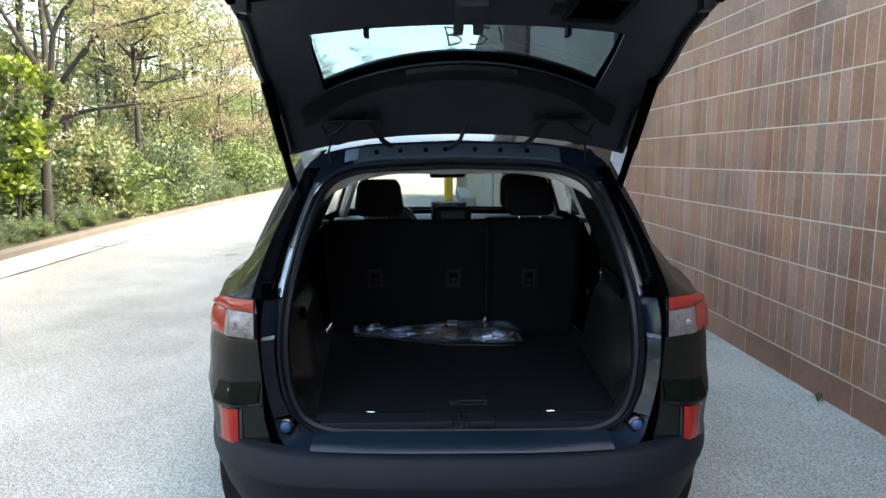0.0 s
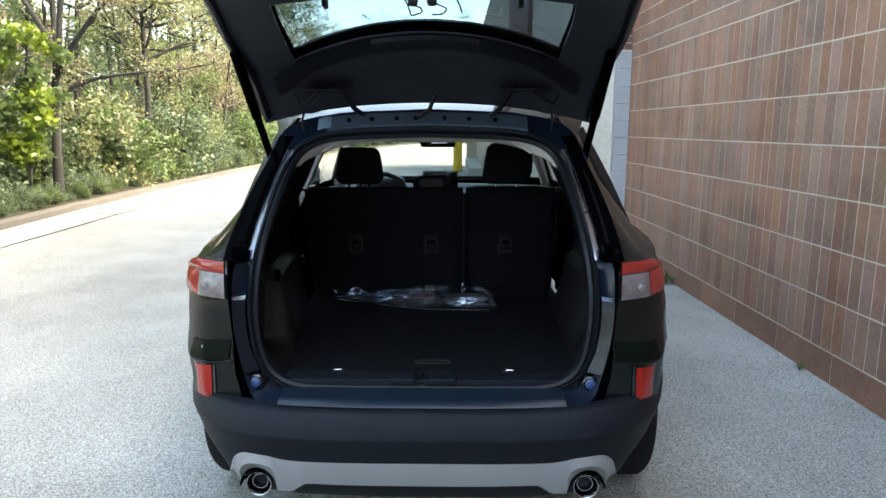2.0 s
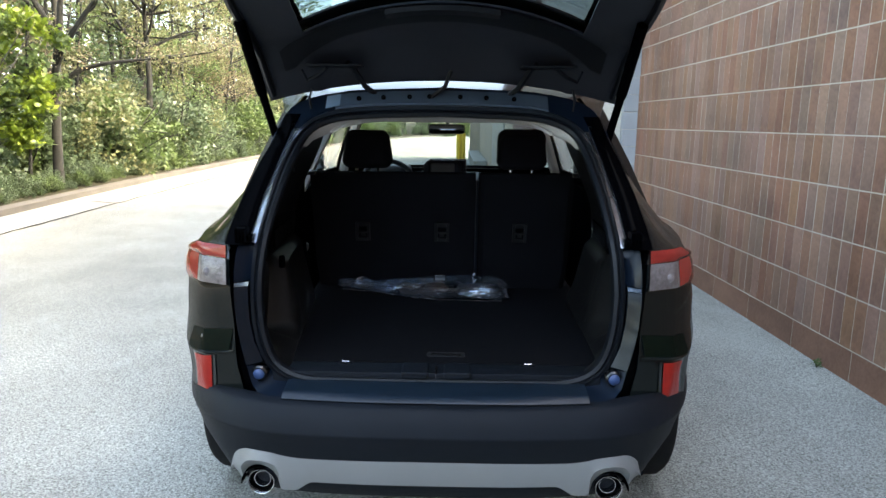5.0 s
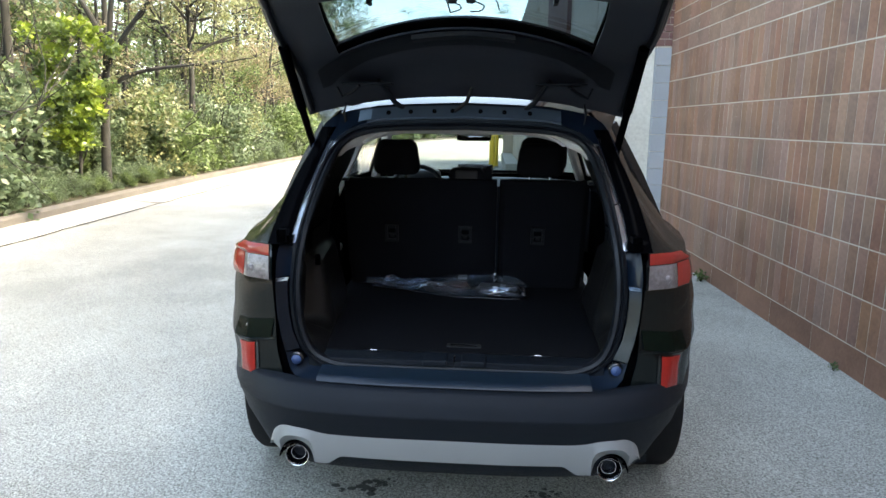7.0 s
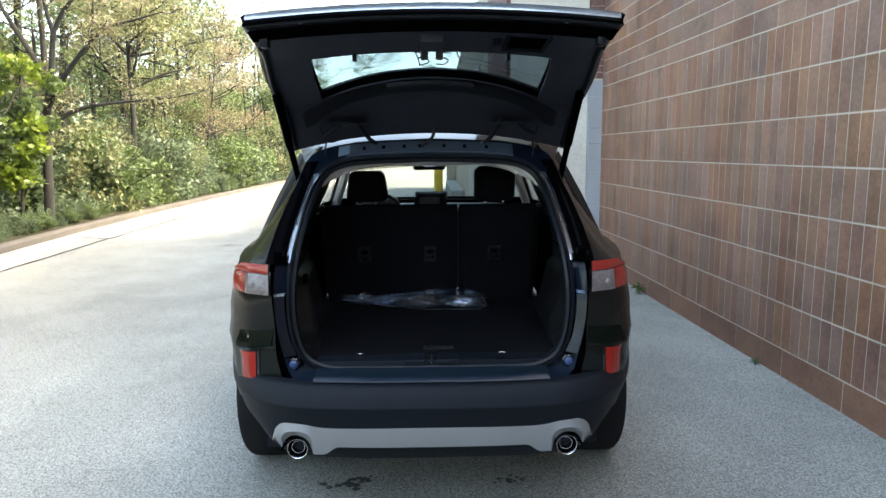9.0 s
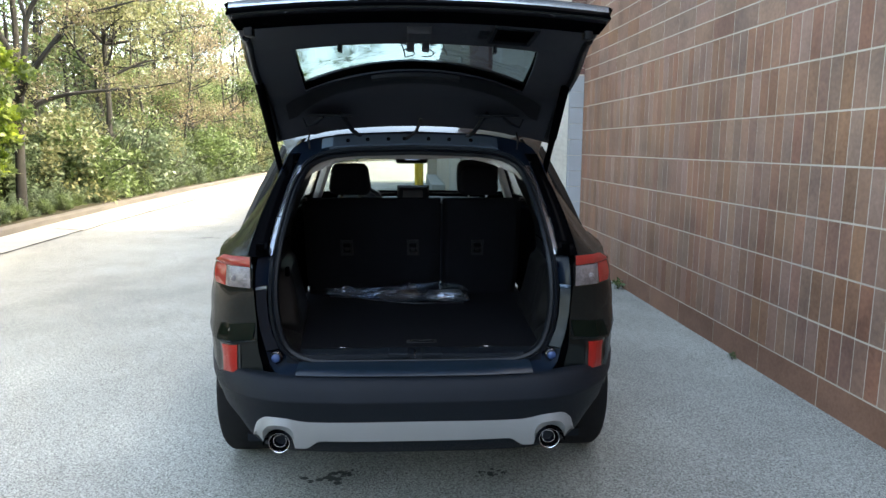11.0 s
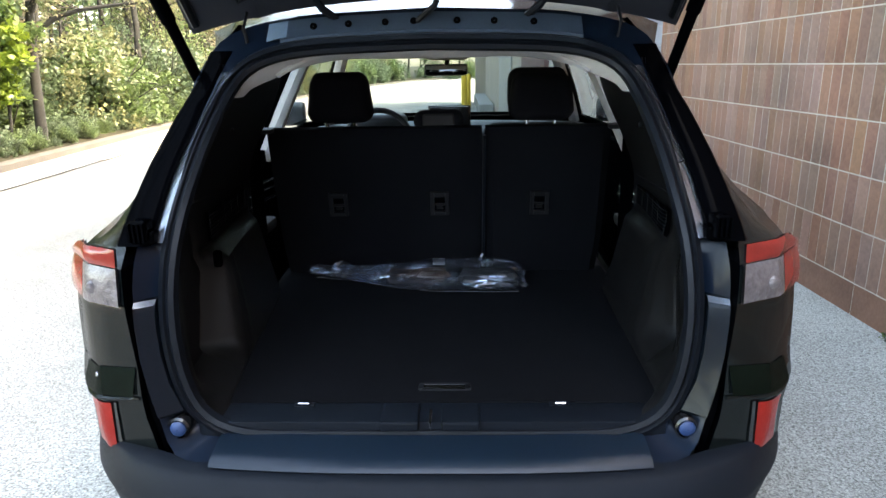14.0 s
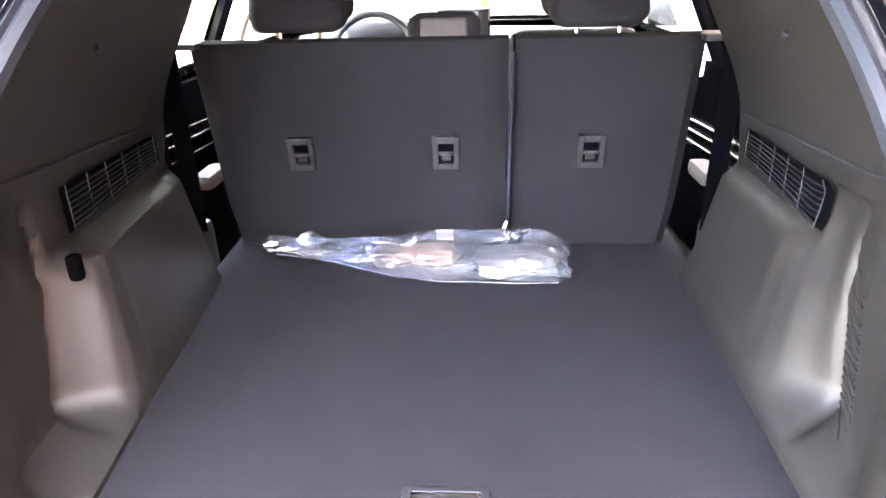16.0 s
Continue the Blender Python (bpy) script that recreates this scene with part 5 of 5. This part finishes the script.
part("warning_label", grid(bmesh.new(), [[header_pt(x, t, .010) for x in (-.375, -.352, -.33)] for t in (.16, .60)]), PALEBLUE, car, "pale blue warning sticker", smooth=False)

# ---- load space and cabin ----
PLANR = ((.12, .50), (.30, .545), (.375, .556), (.384, .580), (.400, .580), (.410, .564), (.44, .545), (.48, .514), (.52, .496), (.57, .490), (.8, .500), (1.14, .525))
PLANL = ((.12, .50), (.28, .538), (.375, .546), (.384, .566), (.400, .566), (.408, .552), (.428, .525), (.45, .488), (.475, .470), (.51, .463), (.8, .497), (1.14, .540))


def in_x(y, z, right):
    """Half-width of the side lining of the load space."""
    plan = PLANR if right else PLANL
    ys_ = y - .30 * (min(z, 1.0) - .85) * smooth01(1.15, 1.0, z) * smooth01(.30, .36, y) * smooth01(.62, .5, y)
    box_x = interp(ys_, [p[0] for p in plan], [p[1] for p in plan])
    box_x = min(.595, box_x + .056 * smooth01(.40, .55, y) * max(0, (z - .72) / .25))
    floor_x = lerp(.482, .510, (y - .3) / .8) if right else lerp(.442, .540, (y - .3) / .8)
    box_x = lerp(box_x, min(box_x, floor_x), smooth01(.80, .722, z) if right else smooth01(.77, .722, z))
    wallx = lerp(lerp(.566, .588, smooth01(.45, .85, y)), .47, smooth01(1.04, 1.42, z))
    top = smooth01(.950, .985, z)
    x = lerp(box_x, max(wallx, box_x) if z < 1.06 else wallx, top * smooth01(.34, .42, y) if z < 1.0 else smooth01(.34, .42, y) if z < 1.05 else 1.0)
    if y < .42 and z >= 1.05:
        x = lerp(lerp(box_x, wallx, smooth01(.34, .42, y)), wallx, smooth01(1.05, 1.14, z))
    edge = smooth01(.26, .15, y - lerp(0, .18, smooth01(1.1, 1.4, z)))
    sx = interp(z, [p.z for p in seal_r if p.x > .42], [p.x for p in seal_r if p.x > .42])
    return lerp(x, sx - .006, edge)


for s in (1, -1):
    rr = []
    for i in range(57):
        z = lerp(.70, 1.41, i / 56)
        y0 = seal_y(z) + .012
        y1 = lerp(.905, .93, smooth01(.98, 1.06, z)) + .05 * smooth01(1.1, 1.4, z)
        yc = [lerp(y0, y1, q / 100) for q in range(101)]
        yc = [y + .30 * (min(z, 1.0) - .85) * smooth01(.30, .36, y) * smooth01(.62, .5, y) * smooth01(1.15, 1.0, z) for y in yc]
        rr.append([(in_x(y, z, s > 0) * s, y, z) for y in yc])
    bm = grid(bmesh.new(), rr)
    grid(bm, [[(p[0] + .006 * s, p[1], p[2]) for p in r] for r in rr])
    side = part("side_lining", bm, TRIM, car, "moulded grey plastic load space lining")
    # slotted vent on a dark panel that slopes down towards the tail
    def vent_pt(u, v, o):
        y = lerp(.512, .87, u)
        z = lerp(.988, 1.002, u) + lerp(0, .074, v) * (1 - .25 * u)
        return ((in_x(y, z, s > 0) - o) * s, y, z)
    vent = part("vent_panel", grid(bmesh.new(), [[vent_pt(q / 12, v / 6, .007) for q in range(13)] for v in range(7)]), CLAD, side, "dark slotted vent panel")
    for h in range(7):
        v = .06 + .125 * h
        rr = [[vent_pt(.04 + .92 * q / 12, v + d, o) for q in range(13)] for d, o in ((0, .007), (.0, .010), (.035, .010), (.035, .007))]
        part("vent_slat", grid(bmesh.new(), rr), RUBBER, side)
    for k in range(6):
        u = .04 + .184 * k
        part("vent_bar", tube(bmesh.new(), [vent_pt(u, v_ / 4, .010) for v_ in range(5)], .0012, 6), TRIMDARK, side)
    seam = [(( in_x(y, z, s > 0) - .003) * s, y, z) for y, z in ((.30, 1.112), (.44, 1.102), (.55, 1.096), (.72, 1.086), (.90, 1.076))]
    part("lining_seam", tube(bmesh.new(), seam, .0025, 6), TRIMDARK, side)
    if s < 0:
        part("bag_hook", newbox(-.524, -.506, .43, .45, .945, .985, .006), CLAD, side, "folding bag hook")
    part("lining_fastener", lathe(bmesh.new(), [(.007, 0), (.007, -.006 * s), (.001, -.007 * s)], ((in_x(.62, 1.25, True) - .001) * s, .62, 1.25), "x", 10), TRIMDARK, side)
    # quarter pillar, belt guide, door cards seen past the seat
    rr = [[(.80 * s, y, z) for y in (1.12, 1.5, 1.96)] for z in (.45, .7, .9, 1.0, 1.06)]
    card = part("rear_door_card", thicken(grid(bmesh.new(), rr), .02), CLAD, car, "dark rear door lining", smooth=False)
    for z in (.800, .836, .870) if s > 0 else (.850, .895, .928):
        part("door_card_rib", tube(bmesh.new(), [(.772 * s, 1.30, z + .022), (.772 * s, 1.55, z + .012), (.772 * s, 1.88, z - .006)], .0028, 6), CHROME, card)
    part("seat_side_trim", newbox(min(.625 * s, .680 * s), max(.625 * s, .680 * s), 1.20, 1.34, .825, .868, .018), SEATPALE, car, "pale trim beside the rear bench")
    part("seat_bolster", newbox(min(.585 * s, .70 * s), max(.585 * s, .70 * s), .93, 1.10, .55, .80, .03), TRIMDARK, car, "dark side bolster beside the seat")
    part("belt_cover", newbox(min(.52 * s, .62 * s), max(.52 * s, .62 * s), .99, 1.07, 1.203, 1.217, .006), TRIMDARK, car, "belt guide")
    part("belt", newbox(min(.56 * s, .60 * s), max(.56 * s, .60 * s), .985, .99, .80, 1.20), CLAD, car, smooth=False)
    for nm, pa, pb, w in (("b_pillar_trim", (.80, 1.80, 1.02), (.575, 1.80, 1.47), .036), ("door_frame", (.845, 1.78, 1.02), (.625, 1.78, 1.47), .026), ("a_pillar_trim", (.80, 3.28, 1.04), (.57, 2.66, 1.48), .035), ("c_pillar_trim", (.80, 1.0, 1.02), (.575, .99, 1.45), .06)):
        part(nm, tube(bmesh.new(), [(pa[0] * s, pa[1], pa[2]), ((pa[0] * .52 + pb[0] * .48) * s, (pa[1] + pb[1]) / 2, (pa[2] + pb[2]) / 2), (pb[0] * s, pb[1], pb[2])], [w, w, w * .9], 8), {"c_pillar_trim": TRIM, "door_frame": CLAD}.get(nm, HEADLINER), car, {"c_pillar_trim": "grey pillar lining", "door_frame": "black door frame"}.get(nm, "pale pillar lining"))
    part("front_door_card", newbox(min(.80 * s, .84 * s), max(.80 * s, .84 * s), 1.86, 3.2, .4, 1.05, .02), CLAD, car, "dark front door lining")

bm = grid(bmesh.new(), [[(u * interp(y, [.14, .3, .55, 1.1, 1.16], [.42, .525, .525, .55, .55]), y, .707 - .003 * (u * u)) for u in [q / 8 - 1 for q in range(17)]] for y in (.20, .24, .3, .55, .8, 1.0, 1.16)])
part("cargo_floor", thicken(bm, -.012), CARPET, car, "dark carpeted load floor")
bm = newbox(-.47, .47, .125, .215, .66, .7145, .006)
scuff = part("scuff_plate", bm, PLASTIC, car, "black plastic scuff plate")
for s in (1, -1):
    bm = newbox(.268 * s - .022, .268 * s + .022, .185, .213, .711, .7175, .002)
    eye = part("lashing_eye", bm, PLASTIC, car, "lashing eye")
    part("eye_loop", tube(bmesh.new(), [(.268 * s - .014, .195, .716), (.268 * s - .010, .185, .722), (.268 * s + .010, .185, .722), (.268 * s + .014, .195, .716)], .0025, 6), CHROME, eye, "bright metal loop")
bm = bmesh.new()
box(bm, -.10, -.022, .11, .19, .70, .722, .006)
box(bm, .022, .10, .11, .19, .70, .722, .006)
box(bm, -.022, .022, .14, .19, .69, .712, .004)
catch = part("lock_striker_cover", bm, PLASTIC, car, "black striker cover", smooth=False)
part("striker", tube(bmesh.new(), [(0, .125, .69), (0, .125, .716), (0, .165, .716), (0, .165, .69)], .004, 8), CHROME, catch, "metal striker loop")
bm = newbox(-.032, .084, .246, .276, .712, .7245, .006)
pull = part("floor_handle", bm, GREYPLASTIC, car, "flush floor handle")
part("handle_slot", newbox(-.020, .072, .246, .264, .7225, .7255, .003), GLOSSBLACK, pull)

# ribbed grille on one lining, towards the tail
for k in range(17):
    z = .785 + .0115 * k
    y0 = .335 + .045 * (z - .785) / .19
    part("grille_rib", tube(bmesh.new(), [(in_x(y0 + d, z + .35 * d, True) - .001, y0 + d, z + .35 * d) for d in (-.022, -.011, 0, .011, .022)], .0020, 5), TRIM, car)

# rear seat backs
def seat_panel(x0, x1, name):
    rr = []
    for i in range(13):
        t = i / 12
        z = lerp(.715, 1.212, t)
        y = lerp(1.105, 1.0, t)
        sh = .010 * smooth01(.0, .25, t)
        a, b = x0 + (sh if x0 < -.3 else 0) * -1, x1 + (sh if x1 > .3 else 0)
        row = []
        for q in range(17):
            u = q / 16
            e = min(u, 1 - u, (1 - t) * .5 / (x1 - x0) + 1e-6)
            rnd_ = .022 * (1 - min(1, e / .06)) ** 2
            row.append((lerp(a, b, u), y + rnd_, z))
        rr.append(row)
    back = [(p[0], p[1] + .02, p[2] + .006) for p in rr[-1]]
    top = [(p[0], p[1] + .11, p[2] - .002) for p in rr[-1]]
    front = [(p[0], 1.2, .70) for p in rr[-1]]
    bm = grid(bmesh.new(), rr + [back, top, front])
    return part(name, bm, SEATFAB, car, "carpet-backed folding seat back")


big = seat_panel(-.535, .132, "wide_seat_back")
small = seat_panel(.146, .522, "narrow_seat_back")
tiltm = Matrix.Rotation(math.atan2(.105, .49), 4, "X")
for x, par in ((-.335, big), (-.005, big), (.318, small)):
    C = Matrix.Translation((x, 1.050, .968)) @ tiltm
    bm = bmesh.new()
    for x0, x1, z0, z1 in ((-.030, -.018, -.04, .04), (.018, .030, -.04, .04), (-.018, .018, .024, .04), (-.018, .018, -.04, -.026)):
        box(bm, x0, x1, -.012, .004, z0, z1, .002, m=C)
    part("anchor_bezel", bm, GREYPLASTIC, par, "dark plastic anchor bezel", smooth=False)
    part("anchor_pocket", newbox(-.018, .018, -.002, .004, -.026, .024, m=C), CLAD, par, smooth=False)
    bm = tube(bmesh.new(), [C @ Vector((-.018, -.006, -.002)), C @ Vector((.018, -.006, -.002))], .004, 8)
    box(bm, -.010, .010, -.006, .0, -.020, -.006, m=C)
    part("anchor_bar", bm, TRIM, par, "metal tether bar")
bm = tube(bmesh.new(), [(.139, 1.10, .75), (.139, 1.09, .80), (.139, 1.0, 1.19)], .006, 6)
part("seat_gap_edging", bm, RUBBER, car)
part("seat_release_loop", tube(bmesh.new(), [(.135, 1.08, .785), (.128, 1.065, .775), (.132, 1.06, .75), (.142, 1.065, .765)], .004, 6), STICKER, car, "pale release tag")


def cushion(x0, x1, y0, y1, z0, z1, r=.03):
    bm = newbox(x0, x1, y0, y1, z0, z1)
    bmesh.ops.bevel(bm, geom=list(bm.edges), offset=r, segments=5, affect="EDGES", profile=0.5)
    return bm


for xc in (-.314, .318):
    hw, top = (.103, 1.384) if xc < 0 else (.102, 1.374)
    bm = cushion(xc - hw, xc + hw, 1.02, 1.125, 1.229, top, .032)
    for v in bm.verts:
        v.co.x = xc + (v.co.x - xc) * lerp(.97, 1.02, smooth01(1.229, 1.29, v.co.z)) * lerp(1, .80, smooth01(1.29, 1.385, v.co.z))
    hr = part("rear_headrest", bm, SEATCLOTH, car, "dark grey cloth headrest")
    for d in (-.044, .044):
        part("headrest_post", tube(bmesh.new(), [(xc + d, 1.058, 1.19), (xc + d, 1.06, 1.25)], .006, 8), CHROME, hr, "chrome post")
        part("post_collar", newbox(xc + d - .016, xc + d + .016, 1.04, 1.075, 1.203, 1.212, .003), PLASTIC, hr)
bm = cushion(-.085, .075, 1.06, 1.15, 1.195, 1.262, .03)
mh = part("middle_headrest", bm, SEATCLOTH, car, "low middle headrest")
part("pale_insert", cushion(-.055, .045, 1.052, 1.075, 1.20, 1.252, .008), SEATPALE, mh, "paler cloth insert")
for xc in (-.39, .40):
    seat = part("front_seat", cushion(xc - .24, xc + .24, 1.92, 2.10, .55, 1.07 if xc < 0 else 1.14, .07), SEATCLOTH, car, "dark grey cloth front seat")
    part("front_headrest", cushion(xc - (.10 if xc < 0 else .13), xc + (.045 if xc < 0 else .13), 1.86, 1.96, 1.19, 1.34 if xc < 0 else 1.385, .05), SEATCLOTH, seat)
    part("front_cushion", cushion(xc - .25, xc + .25, 2.05, 2.55, .42, .60, .06), SEATCLOTH, seat)
part("rear_bench", cushion(-.62, .62, 1.2, 1.72, .45, .66, .05), SEATCLOTH, car, "rear bench cushion")
part("dashboard", grid(bmesh.new(), [[(x, y, z - .02 * (x / .8) ** 2) for x in (-.80, -.5, -.1, .1, .5, .80)] for y, z in ((2.72, .60), (2.70, .90), (2.74, 1.03), (2.90, 1.075), (3.2, 1.06), (3.55, 1.03))]), TRIMDARK, car, "dark dashboard")
part("instrument_hood", cushion(-.55, -.25, 2.74, 2.92, 1.03, 1.13, .04), TRIMDARK, car, "hooded instrument cluster")
scr = part("centre_screen", cushion(-.115, .115, 2.70, 2.725, 1.045, 1.175, .008), SCREEN, car, "dark centre touch screen")
part("screen_rim", newbox(-.12, .12, 2.722, 2.732, 1.04, 1.18, .003), TRIM, scr)
bm = bmesh.new()
ring = []
for q in range(29):
    t = 2 * math.pi * q / 28
    ring.append((-.385 + .18 * math.cos(t), 2.52 + .05 * math.sin(t), 1.0 + .17 * math.sin(t)))
tube(bm, ring, .016, 8, cap=False)
sw = part("steering_wheel", bm, TRIMDARK, car, "dark steering wheel")
part("wheel_hub", cushion(-.46, -.34, 2.52, 2.57, .95, 1.04, .02), TRIMDARK, sw)
for dx in (-.12, .12):
    part("wheel_spoke", tube(bmesh.new(), [(-.40 + dx * .4, 2.54, 1.0), (-.40 + dx * 1.4, 2.52, 1.0)], .014, 6), TRIMDARK, sw)
# headliner
rws = []
for y, z, hw in ((.53, 1.447, .36), (.56, 1.462, .41), (.62, 1.470, .46), (.8, 1.485, .53), (1.2, 1.50, .57), (1.8, 1.505, .58), (2.3, 1.495, .58), (2.62, 1.475, .57)):
    drop = .030 * smooth01(1.0, .55, y)
    rws.append([(hw * u, y, z - (drop + .035) * abs(u) ** 4) for u in [q / 10 for q in range(-10, 11)]])
part("headliner", thicken(grid(bmesh.new(), rws), .008), HEADLINER, car, "pale cloth roof lining")
arc = [p for p in S if p.z > 1.335]
arc.sort(key=lambda p: p.x)
rws = [[], [], []]
for p in arc:
    inw = (Vector((0, 0, 1.22)) - Vector((p.x, 0, p.z))).normalized()
    w = lerp(.016, .034, smooth01(.20, .38, abs(p.x))) * smooth01(1.345, 1.405, p.z) + .002
    for row, f_, dy in zip(rws, (.006, .006 + w * .5, .006 + w), (.022, .040, .075)):
        row.append(p + inw * f_ + Vector((0, dy, 0)))
part("headliner_edge", thicken(grid(bmesh.new(), rws), .004), HEADLINER, car, "pale rear edge of the roof lining")
bm = newbox(-.11, .11, 2.45, 2.66, 1.425, 1.485, .025)
part("overhead_console", bm, HEADLINER, car, "pale overhead console")
bm = newbox(-.125, .105, 2.50, 2.525, 1.345, 1.405, .02)
mir = part("rear_view_mirror", bm, TRIMDARK, car, "rear-view mirror")
part("mirror_glass", newbox(-.117, .097, 2.4965, 2.501, 1.352, 1.398, .002), MIRRORGLASS, mir)
part("mirror_stalk", tube(bmesh.new(), [(-.01, 2.51, 1.39), (0, 2.56, 1.44)], .012, 8), TRIMDARK, mir)
bm = bmesh.new()
rr = [[(x, 3.32 + .0 * x, z) for x in (-.85, 0, .85)] for z in (.30, 1.02)]
part("bulkhead", thicken(grid(bm, rr), .02), PLASTIC, car, smooth=False)

# ---- clear bag on the load floor ----
bag = thing("plastic_bag", -.08, .95, .72, "crumpled clear plastic bag with brown manuals inside on the load floor", "bag")
rnd = random.Random(8)
def bag_row(x, q0):
    t = (x + .44) / .71
    w = lerp(.035, .105, smooth01(.0, .75, t)) * (1 - .30 * smooth01(.93, 1.0, t))
    h = lerp(.030, .064, smooth01(.1, .7, t)) * (1 - .5 * smooth01(.93, 1.0, t))
    yc = lerp(1.05, .95, smooth01(0, .6, t))
    row = []
    for q in range(18):
        a = 2 * math.pi * (q + .5 * (q0 % 2)) / 18
        fold = noise.noise((x * 4.0, math.cos(a) * 1.8, math.sin(a) * 1.8 + 5)) + .5 * noise.noise((x * 11, math.cos(a) * 4, math.sin(a) * 4))
        k = 1 + .26 * fold + rnd.uniform(-.05, .06)
        row.append((x + rnd.uniform(-.014, .014), yc + w * k * math.cos(a), max(.7195, .724 + h * .5 + h * .68 * k * math.sin(a))))
    return row


bm = grid(bmesh.new(), [bag_row(-.44 + .71 * q / 17, q) for q in range(18)], closed=True)
bmesh.ops.triangulate(bm, faces=list(bm.faces))
part("film", bm, FILM, bag, "crumpled clear film", smooth=False)
def crumple(x0, x1, yc, w, h, seed):
    rows_ = []
    for q in range(21):
        x = lerp(x0, x1, q / 20)
        e = smooth01(0, .12, q / 20) * smooth01(1, .88, q / 20) + .05
        row = []
        for r_ in range(14):
            a_ = 2 * math.pi * r_ / 14
            k = e * (1 + .35 * noise.noise((x * 14, math.cos(a_) * 1.5 + seed, math.sin(a_) * 1.5)))
            sq = max(abs(math.cos(a_)), abs(math.sin(a_)))
            row.append((x, yc + w * k * math.cos(a_) / sq, max(.7205, .726 + h * .5 + h * .5 * k * math.sin(a_) / sq)))
        rows_.append(row)
    return grid(bmesh.new(), rows_, closed=True)


part("manual_pack", crumple(-.19, .03, .985, .038, .03, 3), mat("brown_card", (.17, .110, .088), .6, 0, .3, 20, 120), bag, "brown card folder", smooth=False)
part("foil_pack", crumple(.05, .25, .955, .05, .034, 9), mat("silvery_film", (.11, .115, .125), .3, .5, .3, 20, 120), bag, "silvery wrapped pack", smooth=False)
part("bag_label", newbox(-.030, .010, 1.000, 1.016, .772, .790), STICKER, bag, "white sticker", smooth=False)
bm = grid(bmesh.new(), [[(-.335 + .038 * k * math.cos(t), 1.045 + .006 * math.sin(5 * t), .742 + .034 * k * math.sin(t)) for t in (0, .4, .8, 1.2, 1.57, 1.95, 2.35, 2.75, 3.14)] for k in (.2, .6, .85, 1)])
part("bag_flap", thicken(bm, .0015), FILM, bag, "rounded flap of film")
front = [(x, .95 + .10 * smooth01(.0, -.44, x) - lerp(.018, .070, smooth01(-.44, .10, x)) + .006 * noise.noise((x * 9, 1, 0)), .7215 + .002 * noise.noise((x * 13, 7, 0))) for x in [-.42 + .66 * q / 40 for q in range(41)]]
part("bag_seam", tube(bmesh.new(), front, .0010, 6), mat("silvery_seam", (.22, .23, .25), .3, .3, .3, 20, 120), bag, "pale welded seam along the bag")

# ---- tiles of the wall ----
def add_tiles(bm, y0, y1, z0, w, h, skip=None):
    y = y0
    while y < y1 - 0.01:
        if skip is None or not skip(y):
            g, e = (0.0035, 0.0024) if w < 0.2 else (0.0026, 0.0022)
            d = 0.0005 * math.sin(y * 91 + z0 * 57)
            vs = [bm.verts.new(WM @ Vector((x, yy, zz))) for x, yy, zz in (
                (0.02, y + e, z0 + g), (0.02, y + w - e, z0 + g), (0.02, y + w - e, z0 + h - g), (0.02, y + e, z0 + h - g),
                (d, y + e + 0.0012, z0 + g + 0.002), (d, y + w - e - 0.0012, z0 + g + 0.002), (d, y + w - e - 0.0012, z0 + h - g - 0.002), (d, y + e + 0.0012, z0 + h - g - 0.002))]
            bm.faces.new((vs[7], vs[6], vs[5], vs[4]))
            for q in range(4):
                bm.faces.new((vs[q], vs[4 + q], vs[4 + (q + 1) % 4], vs[(q + 1) % 4]))
        y += w


tall = tile_mesh(PITCH, COURSE, "tile")
NEAR0, NEAR1 = 1.6, WALL_END
n_near = int((NEAR1 - NEAR0) / PITCH)
NEAR0 = NEAR1 - n_near * PITCH
for c in range(6):
    for k in range(n_near):
        ob = new("tile", tall)
        ob.parent = wall
        ob.matrix_parent_inverse = Matrix.Translation(wall.location).inverted()
        jig = random.Random(c * 977 + k)
        ob.matrix_basis = WM @ pose(jig.uniform(-0.0012, 0.0006), NEAR0 + k * PITCH, FIRST + c * COURSE, 0, 0, jig.uniform(-0.4, 0.4))
bm = bmesh.new()
for c in range(7):
    add_tiles(bm, NEAR0 - 120 * PITCH, NEAR1 if c == 6 else NEAR0, FIRST + c * COURSE, PITCH, COURSE)
z = FIRST + 7 * COURSE
while z < WALL_H - 0.1:
    add_tiles(bm, NEAR1 - 50 * 0.3048, NEAR1, z, 0.3048, 0.154)
    z += 0.154
part("tile_field", bm, TILEFAR, wall, "brown glazed tiles", smooth=False, kind="stuff")
bm = bmesh.new()
add_tiles(bm, NEAR1 - 24 * 0.61, NEAR1, -0.05, 0.61, FIRST + 0.05)
part("base_course", bm, BASETILE, wall, "rust-stained plain base tiles", smooth=False, kind="stuff")
